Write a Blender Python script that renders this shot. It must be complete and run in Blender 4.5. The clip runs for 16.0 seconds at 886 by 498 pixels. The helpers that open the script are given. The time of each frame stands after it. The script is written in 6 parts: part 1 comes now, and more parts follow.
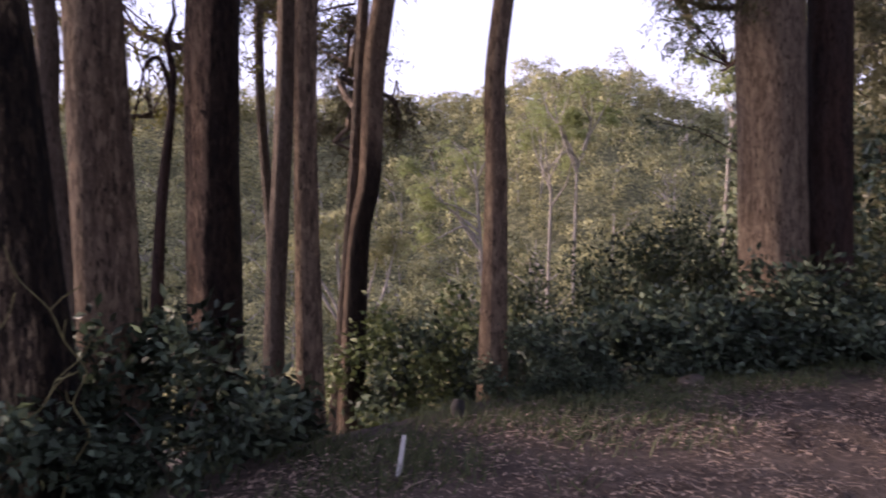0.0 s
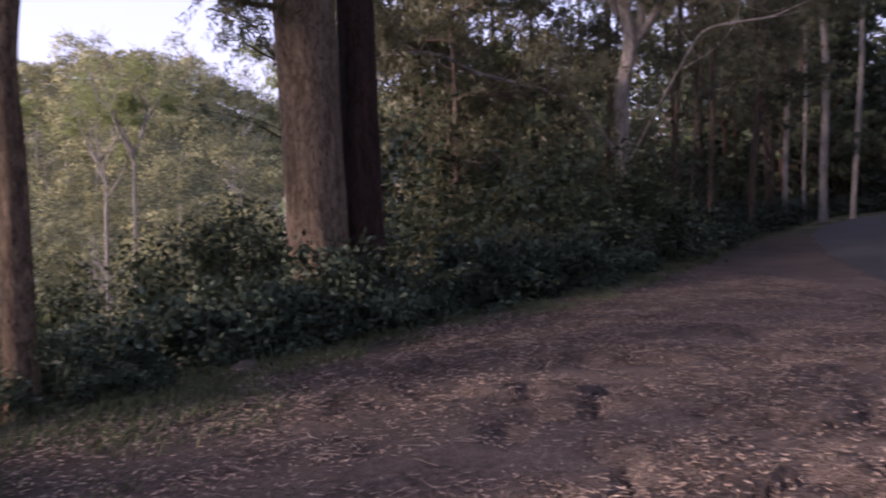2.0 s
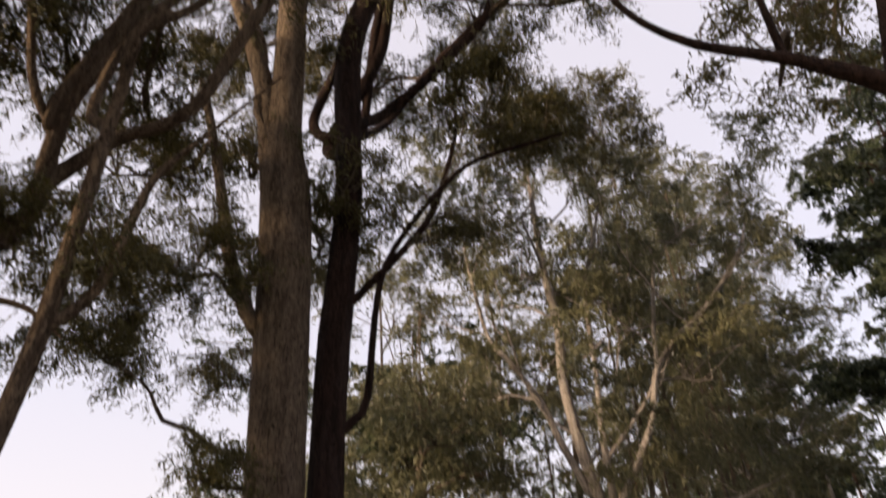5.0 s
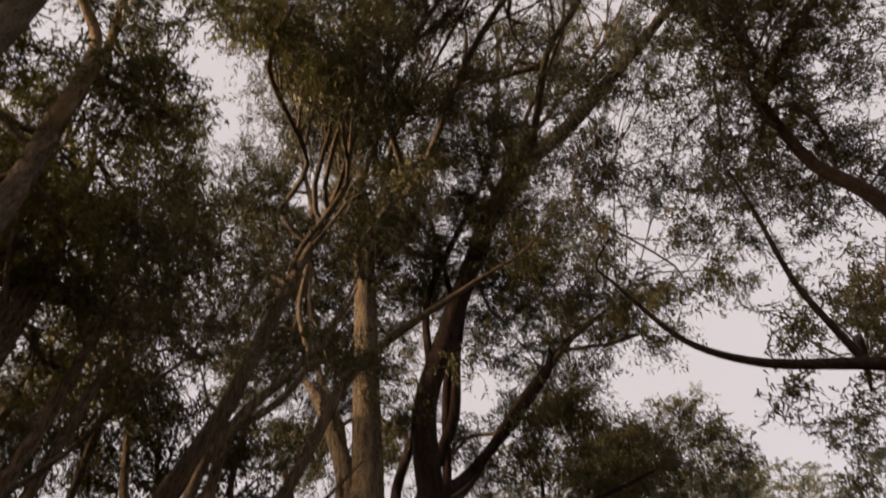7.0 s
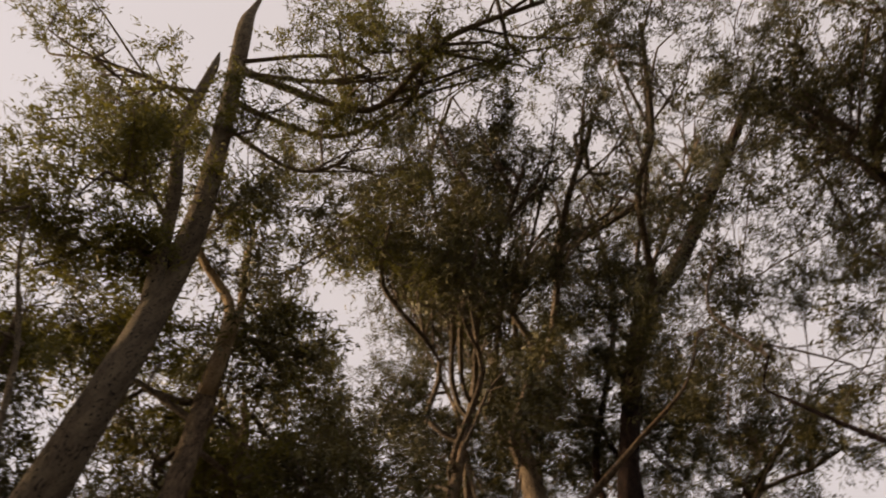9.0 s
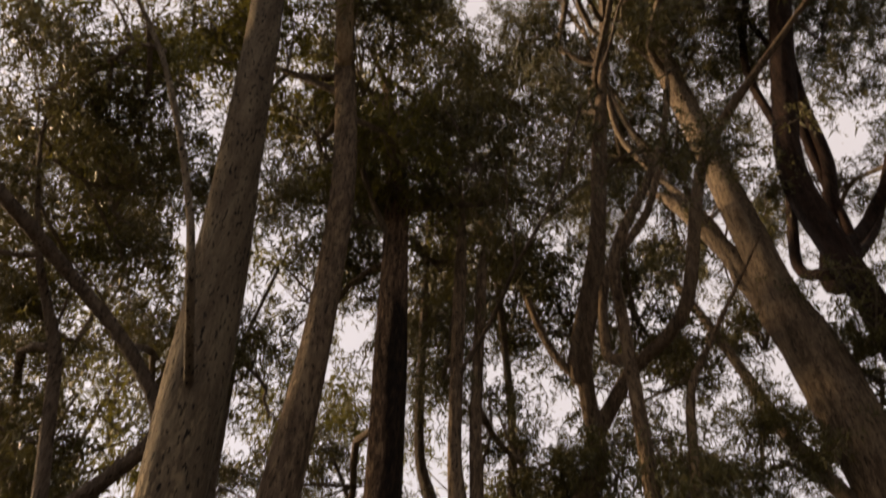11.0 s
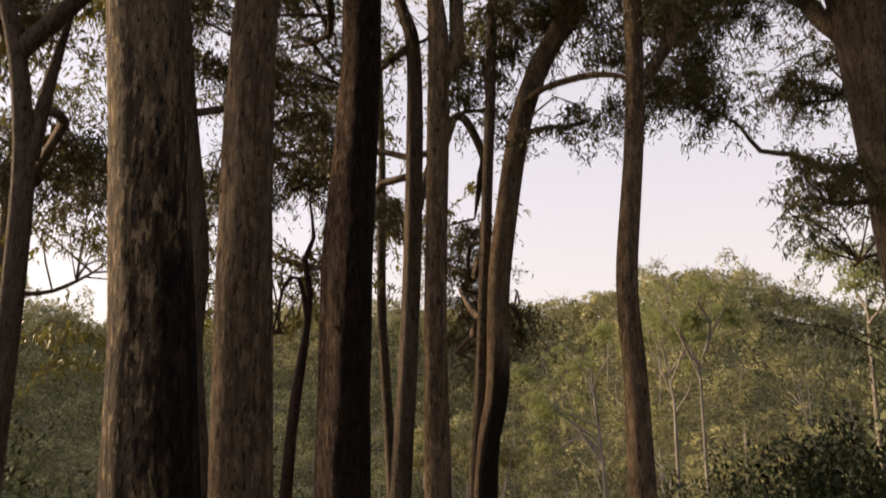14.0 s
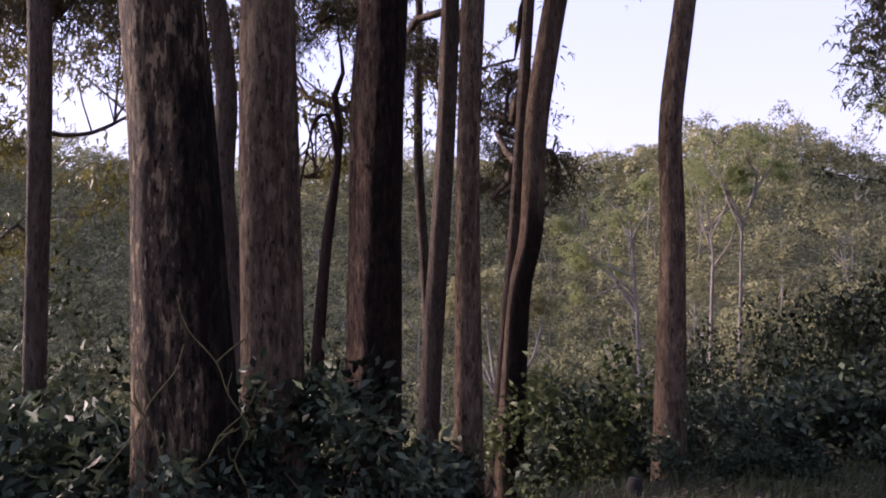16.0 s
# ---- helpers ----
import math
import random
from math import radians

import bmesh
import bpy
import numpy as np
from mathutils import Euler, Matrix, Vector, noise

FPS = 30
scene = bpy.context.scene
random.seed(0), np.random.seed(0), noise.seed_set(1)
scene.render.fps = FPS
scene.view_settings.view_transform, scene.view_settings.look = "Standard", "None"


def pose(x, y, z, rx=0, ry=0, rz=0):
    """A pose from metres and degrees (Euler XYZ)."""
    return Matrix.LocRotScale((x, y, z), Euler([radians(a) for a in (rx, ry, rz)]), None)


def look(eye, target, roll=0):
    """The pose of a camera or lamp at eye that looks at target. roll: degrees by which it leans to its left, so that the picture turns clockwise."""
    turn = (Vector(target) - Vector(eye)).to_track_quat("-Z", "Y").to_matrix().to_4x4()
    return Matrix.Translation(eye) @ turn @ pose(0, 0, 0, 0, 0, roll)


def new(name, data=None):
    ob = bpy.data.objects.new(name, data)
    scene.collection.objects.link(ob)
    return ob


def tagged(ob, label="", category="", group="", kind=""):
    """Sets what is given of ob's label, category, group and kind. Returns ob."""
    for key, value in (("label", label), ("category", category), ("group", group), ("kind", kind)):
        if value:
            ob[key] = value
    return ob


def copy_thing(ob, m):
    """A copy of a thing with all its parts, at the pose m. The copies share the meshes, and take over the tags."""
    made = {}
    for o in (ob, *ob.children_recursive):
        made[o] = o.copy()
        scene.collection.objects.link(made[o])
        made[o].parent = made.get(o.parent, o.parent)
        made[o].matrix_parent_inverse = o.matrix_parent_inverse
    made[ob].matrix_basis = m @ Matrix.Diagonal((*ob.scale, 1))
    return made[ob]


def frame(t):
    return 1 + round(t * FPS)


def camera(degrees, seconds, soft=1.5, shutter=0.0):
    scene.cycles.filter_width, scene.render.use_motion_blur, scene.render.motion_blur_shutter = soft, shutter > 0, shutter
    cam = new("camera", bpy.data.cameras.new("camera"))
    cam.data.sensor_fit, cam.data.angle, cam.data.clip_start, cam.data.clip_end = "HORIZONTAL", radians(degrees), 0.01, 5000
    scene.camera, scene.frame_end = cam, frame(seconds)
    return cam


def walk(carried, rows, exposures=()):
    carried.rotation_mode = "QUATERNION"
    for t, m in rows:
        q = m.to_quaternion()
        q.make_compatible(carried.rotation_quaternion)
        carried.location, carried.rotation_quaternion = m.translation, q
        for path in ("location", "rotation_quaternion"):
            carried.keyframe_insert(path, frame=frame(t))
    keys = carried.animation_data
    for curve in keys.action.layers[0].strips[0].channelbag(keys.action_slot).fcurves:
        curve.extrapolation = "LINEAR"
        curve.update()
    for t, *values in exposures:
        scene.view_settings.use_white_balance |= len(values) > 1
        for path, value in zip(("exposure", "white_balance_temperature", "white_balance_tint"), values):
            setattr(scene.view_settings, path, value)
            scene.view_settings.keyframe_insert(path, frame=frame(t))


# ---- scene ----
cam = camera(62.1, 16.0, soft=1.8, shutter=0.4)
PATH = [
    (0.0, pose(-0.000, 0.021, 1.596, 88.05, 0.38, 0.58)),
    (0.5, pose(0.086, 0.031, 1.593, 87.41, 0.82, -6.45)),
    (1.0, pose(0.109, 0.010, 1.596, 87.11, 1.33, -14.78)),
    (1.5, pose(0.151, -0.060, 1.602, 86.87, 1.72, -23.61)),
    (2.0, pose(0.207, -0.116, 1.605, 86.60, 1.86, -31.98)),
    (2.5, pose(0.254, -0.197, 1.608, 87.01, 1.88, -38.91)),
    (3.0, pose(0.257, -0.237, 1.635, 89.64, 2.20, -42.38)),
    (3.5, pose(0.247, -0.218, 1.656, 95.33, 2.71, -42.27)),
    (4.0, pose(0.222, -0.229, 1.696, 103.73, 3.02, -39.46)),
    (4.5, pose(0.229, -0.232, 1.689, 112.02, 2.70, -36.76)),
    (4.7, pose(0.234, -0.241, 1.688, 116.28, 2.41, -35.51)),
    (6.8, pose(0.108, -0.292, 1.806, 147.43, 4.00, -24.75)),
    (7.0, pose(0.115, -0.310, 1.822, 149.70, 4.16, -23.82)),
    (7.5, pose(0.117, -0.310, 1.821, 156.41, 4.50, -21.22)),
    (8.0, pose(0.120, -0.310, 1.820, 162.85, 4.46, -17.17)),
    (8.2, pose(0.118, -0.311, 1.816, 164.78, 4.35, -15.48)),
    (10.3, pose(-0.126, -0.150, 1.902, 152.27, -2.04, 8.87)),
    (10.5, pose(-0.146, -0.106, 1.904, 147.09, -1.69, 9.26)),
    (11.0, pose(-0.155, -0.018, 1.844, 138.11, -0.88, 9.93)),
    (11.5, pose(-0.147, 0.084, 1.708, 131.79, -0.24, 11.31)),
    (12.0, pose(-0.213, 0.146, 1.702, 125.30, 0.52, 11.17)),
    (12.5, pose(-0.238, 0.186, 1.696, 118.78, 1.03, 10.56)),
    (13.0, pose(-0.233, 0.207, 1.678, 113.19, 1.21, 9.98)),
    (13.5, pose(-0.217, 0.190, 1.658, 108.25, 1.17, 9.45)),
    (14.0, pose(-0.221, 0.195, 1.644, 104.21, 1.03, 9.07)),
    (14.5, pose(-0.223, 0.196, 1.625, 100.45, 0.80, 8.84)),
    (15.0, pose(-0.234, 0.215, 1.594, 97.19, 0.69, 9.28)),
    (15.5, pose(-0.230, 0.281, 1.559, 94.47, 0.36, 10.34)),
    (16.0, pose(-0.176, 0.383, 1.564, 92.74, -0.22, 12.09)),
]
EXPOSURES = [
    (0.0, 0.98, 5800, 36),
    (1.5, 0.75, 5600, 37),
    (2.0, 0.71, 5560, 37),
    (3.0, 0.83, 5680, 32),
    (3.5, 0.86, 5780, 28),
    (4.5, 0.67, 6750, 19),
    (6.8, 0.28, 8100, 18),
    (8.2, 0.19, 8300, 17),
    (10.5, 0.42, 8450, 18),
    (13.0, 0.38, 7750, 17),
    (14.5, 0.48, 7600, 18),
    (15.1, 0.52, 7300, 21),
    (15.6, 0.57, 6200, 31),
    (16.0, 0.64, 5550, 38),
]
walk(cam, PATH, EXPOSURES)

# ---- world and light: dusk, soft sky, a low warm glow from the valley side ----
world = bpy.data.worlds.new("dusk_sky")
scene.world = world
world.use_nodes = True
wn, wl = world.node_tree.nodes, world.node_tree.links
sky = wn.new("ShaderNodeTexSky")
sky.sky_type = "NISHITA"
sky.sun_disc = False
sky.sun_elevation = radians(17)
sky.sun_rotation = radians(-82)
sky.air_density, sky.dust_density, sky.ozone_density = 1.0, 2.5, 3.0
# thin pale cloud over the clear sky
veil = wn.new("ShaderNodeMix")
veil.data_type = "RGBA"
veil.inputs["Factor"].default_value = 0.42
# warm and bright towards the horizon, cooler overhead
up, lift, tone = wn.new("ShaderNodeTexCoord"), wn.new("ShaderNodeSeparateXYZ"), wn.new("ShaderNodeMix")
tone.data_type = "RGBA"
tone.inputs[6].default_value, tone.inputs[7].default_value = (12.6, 11.8, 11.5, 1), (11.1, 11.2, 12.3, 1)
rise = wn.new("ShaderNodeMapRange")
rise.inputs["From Min"].default_value, rise.inputs["From Max"].default_value = 0.12, 0.36
wl.new(up.outputs["Generated"], lift.inputs[0])
wl.new(lift.outputs["Z"], rise.inputs["Value"])
wl.new(rise.outputs["Result"], tone.inputs["Factor"])
wl.new(tone.outputs[2], veil.inputs[7])
wl.new(sky.outputs["Color"], veil.inputs[6])
wl.new(veil.outputs[2], wn["Background"].inputs["Color"])
wn["Background"].inputs["Strength"].default_value = 0.104

sun = new("sun", bpy.data.lights.new("sun", "SUN"))
sun.data.energy, sun.data.angle, sun.data.color = 5.0, radians(10), (1.0, 0.80, 0.55)
sun.matrix_world = look((-95, 13.4, 29), (0, 0, 0))


# ---- materials ----
def nodes_of(name):
    m = bpy.data.materials.new(name)
    m.use_nodes = True
    n, l = m.node_tree.nodes, m.node_tree.links
    return m, n, l, n["Principled BSDF"]


def noise_node(n, l, scale, detail=4.0, rough=0.6, stretch=(1, 1, 1), coord="Object", offset=(0, 0, 0)):
    tc, mp, nz = n.new("ShaderNodeTexCoord"), n.new("ShaderNodeMapping"), n.new("ShaderNodeTexNoise")
    mp.inputs["Scale"].default_value = stretch
    mp.inputs["Location"].default_value = offset
    nz.inputs["Scale"].default_value, nz.inputs["Detail"].default_value, nz.inputs["Roughness"].default_value = scale, detail, rough
    l.new(tc.outputs[coord], mp.inputs["Vector"])
    l.new(mp.outputs["Vector"], nz.inputs["Vector"])
    return nz


def ramp_node(n, l, src, stops):
    r = n.new("ShaderNodeValToRGB")
    e = r.color_ramp.elements
    e[0].position, e[0].color = stops[0][0], (*stops[0][1], 1)
    e[1].position, e[1].color = stops[-1][0], (*stops[-1][1], 1)
    for p, c in stops[1:-1]:
        k = e.new(p)
        k.color = (*c, 1)
    l.new(src, r.inputs["Fac"])
    return r


def mix_node(n, l, fac, a, b, mode="MIX"):
    x = n.new("ShaderNodeMix")
    x.data_type, x.blend_type = "RGBA", mode
    for v, s in ((fac, x.inputs["Factor"]), (a, x.inputs[6]), (b, x.inputs[7])):
        if hasattr(v, "links"):
            l.new(v, s)
        elif isinstance(v, (int, float)):
            s.default_value = v
        else:
            s.default_value = (*v, 1)
    return x.outputs[2]


def bump_node(n, l, src, bsdf, strength, distance):
    b = n.new("ShaderNodeBump")
    b.inputs["Strength"].default_value, b.inputs["Distance"].default_value = strength, distance
    l.new(src, b.inputs["Height"])
    l.new(b.outputs["Normal"], bsdf.inputs["Normal"])


def bark(name, dark, mid, pale, peel=0.5, flakes=1.0, burn_shade=None, blotch=0.3, upper=None, rough_to=3.0):
    """Eucalyptus bark: long upright streaks, peeling plates and small dark flecks."""
    m, n, l, p = nodes_of(name)
    streak = noise_node(n, l, 5.0, 8, 0.62, (1.6, 1.6, 0.22))
    base = ramp_node(n, l, streak.outputs["Fac"], [(0.28, dark), (0.50, mid), (0.78, pale)])
    plate = noise_node(n, l, 2.2, 5, 0.6, (1.6, 1.6, 0.5), offset=(3, 1, 7))
    pm = ramp_node(n, l, plate.outputs["Fac"], [(peel - 0.06, (0, 0, 0)), (peel + 0.08, (1, 1, 1))])
    col = mix_node(n, l, pm.outputs["Color"], base.outputs["Color"], [c * 1.05 + 0.02 for c in mid])
    col = mix_node(n, l, 0.55, base.outputs["Color"], col)
    fleck = noise_node(n, l, 20.0, 3, 0.5, (2.0, 2.0, 0.55), offset=(0, 5, 2))
    fm = ramp_node(n, l, fleck.outputs["Fac"], [(0.585, (0, 0, 0)), (0.64, (1, 1, 1))])
    fine = noise_node(n, l, 60.0, 4, 0.7, (1, 1, 0.3))
    scaled = n.new("ShaderNodeMath")
    scaled.operation, scaled.inputs[1].default_value = "MULTIPLY", 0.7 * flakes
    l.new(fm.outputs["Color"], scaled.inputs[0])
    col = mix_node(n, l, scaled.outputs[0], col, [c * 0.45 for c in dark])
    fr = ramp_node(n, l, fine.outputs["Fac"], [(0.3, (0.7, 0.7, 0.7)), (0.7, (1.15, 1.15, 1.15))])
    col = mix_node(n, l, 1.0, col, fr.outputs["Color"], "MULTIPLY")
    # loose bark: small upright plates, pale inner wood beside dark outer scraps
    scrap = noise_node(n, l, 14.0, 5, 0.66, (1.6, 1.6, 0.45), offset=(1, 8, 4))
    up = ramp_node(n, l, scrap.outputs["Fac"], [(0.55, (0, 0, 0)), (0.60, (blotch, blotch, blotch))])
    down = ramp_node(n, l, scrap.outputs["Fac"], [(0.41, (blotch, blotch, blotch)), (0.46, (0, 0, 0))])
    col = mix_node(n, l, up.outputs["Color"], col, [c * 1.05 for c in pale])
    col = mix_node(n, l, down.outputs["Color"], col, [c * 0.7 for c in dark])
    if upper:
        # the rough foot gives way to smooth bark higher up
        tz, sz, wz, mz = n.new("ShaderNodeTexCoord"), n.new("ShaderNodeSeparateXYZ"), n.new("ShaderNodeMath"), n.new("ShaderNodeMapRange")
        l.new(tz.outputs["Object"], sz.inputs[0])
        wz.operation, wz.inputs[1].default_value = "MULTIPLY_ADD", 4.0
        l.new(plate.outputs["Fac"], wz.inputs[0])
        l.new(sz.outputs["Z"], wz.inputs[2])
        mz.inputs["From Min"].default_value, mz.inputs["From Max"].default_value = rough_to + 1.2, rough_to + 3.4
        l.new(wz.outputs[0], mz.inputs["Value"])
        clean = ramp_node(n, l, streak.outputs["Fac"], [(0.34, upper[0]), (0.52, upper[1]), (0.68, upper[2])])
        clean = mix_node(n, l, 1.0, clean.outputs["Color"], fr.outputs["Color"], "MULTIPLY")
        clean = mix_node(n, l, scaled.outputs[0], clean, [c * 0.6 for c in dark])
        col = mix_node(n, l, mz.outputs["Result"], col, clean)
    if burn_shade:
        # a burnt scar, on some trunks with the shaded side painted in: direction (x, y), how far round, and its foot
        # and top above the tree's base
        (bx, by), edge, low, high = burn_shade
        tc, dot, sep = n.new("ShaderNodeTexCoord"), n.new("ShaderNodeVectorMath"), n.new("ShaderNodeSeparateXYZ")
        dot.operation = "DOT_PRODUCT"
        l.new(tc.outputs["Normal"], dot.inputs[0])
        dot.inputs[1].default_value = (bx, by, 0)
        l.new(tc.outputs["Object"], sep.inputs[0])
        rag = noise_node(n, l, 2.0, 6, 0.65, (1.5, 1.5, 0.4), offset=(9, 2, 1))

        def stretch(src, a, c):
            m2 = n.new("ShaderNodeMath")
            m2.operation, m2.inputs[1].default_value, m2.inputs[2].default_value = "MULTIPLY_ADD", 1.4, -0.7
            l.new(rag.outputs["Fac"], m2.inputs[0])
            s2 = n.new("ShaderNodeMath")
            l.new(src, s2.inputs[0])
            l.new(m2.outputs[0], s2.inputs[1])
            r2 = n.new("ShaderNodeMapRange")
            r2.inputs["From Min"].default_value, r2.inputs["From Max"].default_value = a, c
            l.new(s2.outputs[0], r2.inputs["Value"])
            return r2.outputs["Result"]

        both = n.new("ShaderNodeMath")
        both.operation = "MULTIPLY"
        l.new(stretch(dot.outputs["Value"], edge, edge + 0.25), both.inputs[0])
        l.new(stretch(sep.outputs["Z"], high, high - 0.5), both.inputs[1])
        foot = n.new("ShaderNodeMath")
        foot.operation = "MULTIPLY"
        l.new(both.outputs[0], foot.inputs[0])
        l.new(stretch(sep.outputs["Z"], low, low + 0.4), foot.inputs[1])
        char_shade = mix_node(n, l, 1.0, col, (0.13, 0.12, 0.12), "MULTIPLY")
        col = mix_node(n, l, foot.outputs[0], col, char_shade)
    l.new(col, p.inputs["Base Color"])
    p.inputs["Roughness"].default_value = 0.9
    p.inputs["Specular IOR Level"].default_value = 0.2
    h = n.new("ShaderNodeMath")
    h.operation = "ADD"
    l.new(streak.outputs["Fac"], h.inputs[0])
    l.new(fine.outputs["Fac"], h.inputs[1])
    h2 = n.new("ShaderNodeMath")
    h2.operation = "ADD"
    l.new(h.outputs[0], h2.inputs[0])
    l.new(scrap.outputs["Fac"], h2.inputs[1])
    bump_node(n, l, h2.outputs[0], p, 1.0, 0.06)
    return m


def leaf(name, dark, light, gloss=0.45, patch=0.35, translucent=0.25, own=0.5, span=(0.2, 0.8)):
    """Leaves: each leaf its own shade, patches of tone over the plant, light shining through."""
    m, n, l, p = nodes_of(name)
    geo = n.new("ShaderNodeNewGeometry")
    big = noise_node(n, l, patch, 3, 0.6)
    add = n.new("ShaderNodeMath")
    add.operation, add.inputs[1].default_value = "MULTIPLY_ADD", own
    l.new(geo.outputs["Random Per Island"], add.inputs[0])
    half = n.new("ShaderNodeMath")
    half.operation, half.inputs[1].default_value = "MULTIPLY", 1.1 - own
    l.new(big.outputs["Fac"], half.inputs[0])
    l.new(half.outputs[0], add.inputs[2])
    mid = [(a + b) / 2 for a, b in zip(dark, light)]
    r = ramp_node(n, l, add.outputs[0], [(span[0], dark), ((span[0] + span[1]) / 2, mid), (span[1], light)])
    l.new(r.outputs["Color"], p.inputs["Base Color"])
    p.inputs["Roughness"].default_value = gloss
    p.inputs["Specular IOR Level"].default_value = 0.35
    t = n.new("ShaderNodeBsdfTranslucent")
    l.new(r.outputs["Color"], t.inputs["Color"])
    x = n.new("ShaderNodeMixShader")
    x.inputs["Fac"].default_value = translucent
    l.new(p.outputs["BSDF"], x.inputs[1])
    l.new(t.outputs["BSDF"], x.inputs[2])
    l.new(x.outputs["Shader"], n["Material Output"].inputs["Surface"])
    return m


def plain(name, colour, rough=0.7, metal=0.0, var=0.25, scale=12.0, bump=0.0):
    m, n, l, p = nodes_of(name)
    nz = noise_node(n, l, scale, 5, 0.65)
    r = ramp_node(n, l, nz.outputs["Fac"], [(0.3, [c * (1 - var) for c in colour]), (0.7, [min(1, c * (1 + var)) for c in colour])])
    l.new(r.outputs["Color"], p.inputs["Base Color"])
    p.inputs["Roughness"].default_value, p.inputs["Metallic"].default_value = rough, metal
    if bump:
        bump_node(n, l, nz.outputs["Fac"], p, 0.6, bump)
    return m


def glow(name, colour, strength):
    m, n, l, p = nodes_of(name)
    p.inputs["Base Color"].default_value = (*colour, 1)
    p.inputs["Emission Color"].default_value = (*colour, 1)
    p.inputs["Emission Strength"].default_value = strength
    return m


BARK_TAN = bark("tan_bark", (0.054, 0.037, 0.025), (0.162, 0.113, 0.075), (0.348, 0.258, 0.167), 0.5, 1.2, None, 0.5)
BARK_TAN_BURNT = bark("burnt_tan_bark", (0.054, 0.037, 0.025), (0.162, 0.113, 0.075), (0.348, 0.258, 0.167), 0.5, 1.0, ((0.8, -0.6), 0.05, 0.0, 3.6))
# mottled and red trunks: scar colour also paints the side away from the sun
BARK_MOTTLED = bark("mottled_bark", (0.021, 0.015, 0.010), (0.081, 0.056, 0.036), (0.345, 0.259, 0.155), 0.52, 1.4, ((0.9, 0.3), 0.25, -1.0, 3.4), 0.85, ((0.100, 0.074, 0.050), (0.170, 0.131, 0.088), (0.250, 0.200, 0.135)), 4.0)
BARK_RED_BURNT_SHADED = bark("burnt_shaded_red_brown_bark", (0.034, 0.021, 0.013), (0.132, 0.080, 0.050), (0.322, 0.217, 0.134), 0.5, 1.3, ((0.95, -0.3), 0.28, -1.0, 9.0), 0.65)
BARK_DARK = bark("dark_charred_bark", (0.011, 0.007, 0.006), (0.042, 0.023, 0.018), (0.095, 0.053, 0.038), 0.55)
BARK_PINK = bark("pinkish_tan_bark", (0.055, 0.039, 0.028), (0.190, 0.139, 0.097), (0.370, 0.289, 0.198), 0.5, 1.2, None, 0.4)
BARK_GREY = bark("grey_brown_bark", (0.052, 0.039, 0.029), (0.126, 0.095, 0.071), (0.235, 0.187, 0.14))
# grey bark scaled up: light falling on the branches is put into the colour
BARK_LIMB_LIT = bark("lit_grey_limb_bark", (0.075, 0.056, 0.042), (0.185, 0.142, 0.108), (0.33, 0.265, 0.20))
BARK_PALE = bark("pale_gum_bark", (0.15, 0.125, 0.11), (0.37, 0.33, 0.30), (0.60, 0.55, 0.51), 0.6, 0.8)
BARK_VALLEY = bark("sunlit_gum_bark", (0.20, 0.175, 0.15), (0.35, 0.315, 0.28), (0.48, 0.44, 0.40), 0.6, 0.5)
BARK_GOLD = bark("golden_upper_bark", (0.20, 0.13, 0.07), (0.38, 0.27, 0.16), (0.52, 0.40, 0.26), 0.55, 0.4)
LEAF_GUM = leaf("gum_leaf", (0.044, 0.040, 0.015), (0.120, 0.108, 0.038), 0.5, 0.35, 0.2, 0.4, (0.25, 0.7))
LEAF_GUM_WARM = leaf("olive_gum_leaf", (0.060, 0.056, 0.013), (0.175, 0.160, 0.036), 0.5, 0.4, 0.38, 0.4, (0.25, 0.7))
LEAF_SHRUB = leaf("shrub_leaf", (0.013, 0.024, 0.014), (0.108, 0.146, 0.090), 0.55, 1.1, 0.2, 0.3, (0.3, 0.75))
LEAF_SCRUB = leaf("scrub_leaf", (0.034, 0.049, 0.025), (0.145, 0.165, 0.082), 0.5, 0.45, 0.3, 0.25, (0.3, 0.7))
# scrub green darkened: shade of the massive trees is put into this colour
LEAF_BANK_SHADED = leaf("shaded_bank_scrub_leaf", (0.018, 0.028, 0.013), (0.068, 0.086, 0.039), 0.65, 0.7, 0.25, 0.25, (0.3, 0.7))
# yellow-green leaf, its brightness painted to look sunlit
LEAF_LIME = leaf("sun_tinted_shrub_leaf", (0.045, 0.068, 0.020), (0.17, 0.205, 0.08), 0.5, 0.8, 0.3, 0.3)
LEAF_PALE = leaf("grey_green_gum_leaf", (0.062, 0.065, 0.036), (0.180, 0.178, 0.100), 0.5, 0.3, 0.38, 0.4, (0.25, 0.7))
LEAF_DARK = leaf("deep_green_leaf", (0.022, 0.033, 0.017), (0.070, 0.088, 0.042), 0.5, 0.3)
# far leaves made paler than foliage is: distance haze put into the colour
LEAF_HILL = leaf("hazy_hill_leaf", (0.100, 0.106, 0.048), (0.38, 0.365, 0.18), 0.8, 0.16, 0.35, 0.15, (0.36, 0.66))
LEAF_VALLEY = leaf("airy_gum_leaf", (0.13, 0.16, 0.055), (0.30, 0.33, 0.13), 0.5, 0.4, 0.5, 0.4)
GRASS = leaf("verge_grass_blade", (0.024, 0.036, 0.014), (0.105, 0.122, 0.050), 0.6, 1.4)
LITTER = leaf("dry_fallen_leaf", (0.050, 0.034, 0.026), (0.39, 0.285, 0.215), 0.75, 1.2, 0.05, 0.8, (0.25, 1.0))
DRY_TWIG = plain("dry_twig", (0.27, 0.205, 0.155), 0.9, 0, 0.6, 5)
TWIG = plain("twig_bark", (0.10, 0.075, 0.06), 0.9, 0, 0.4)
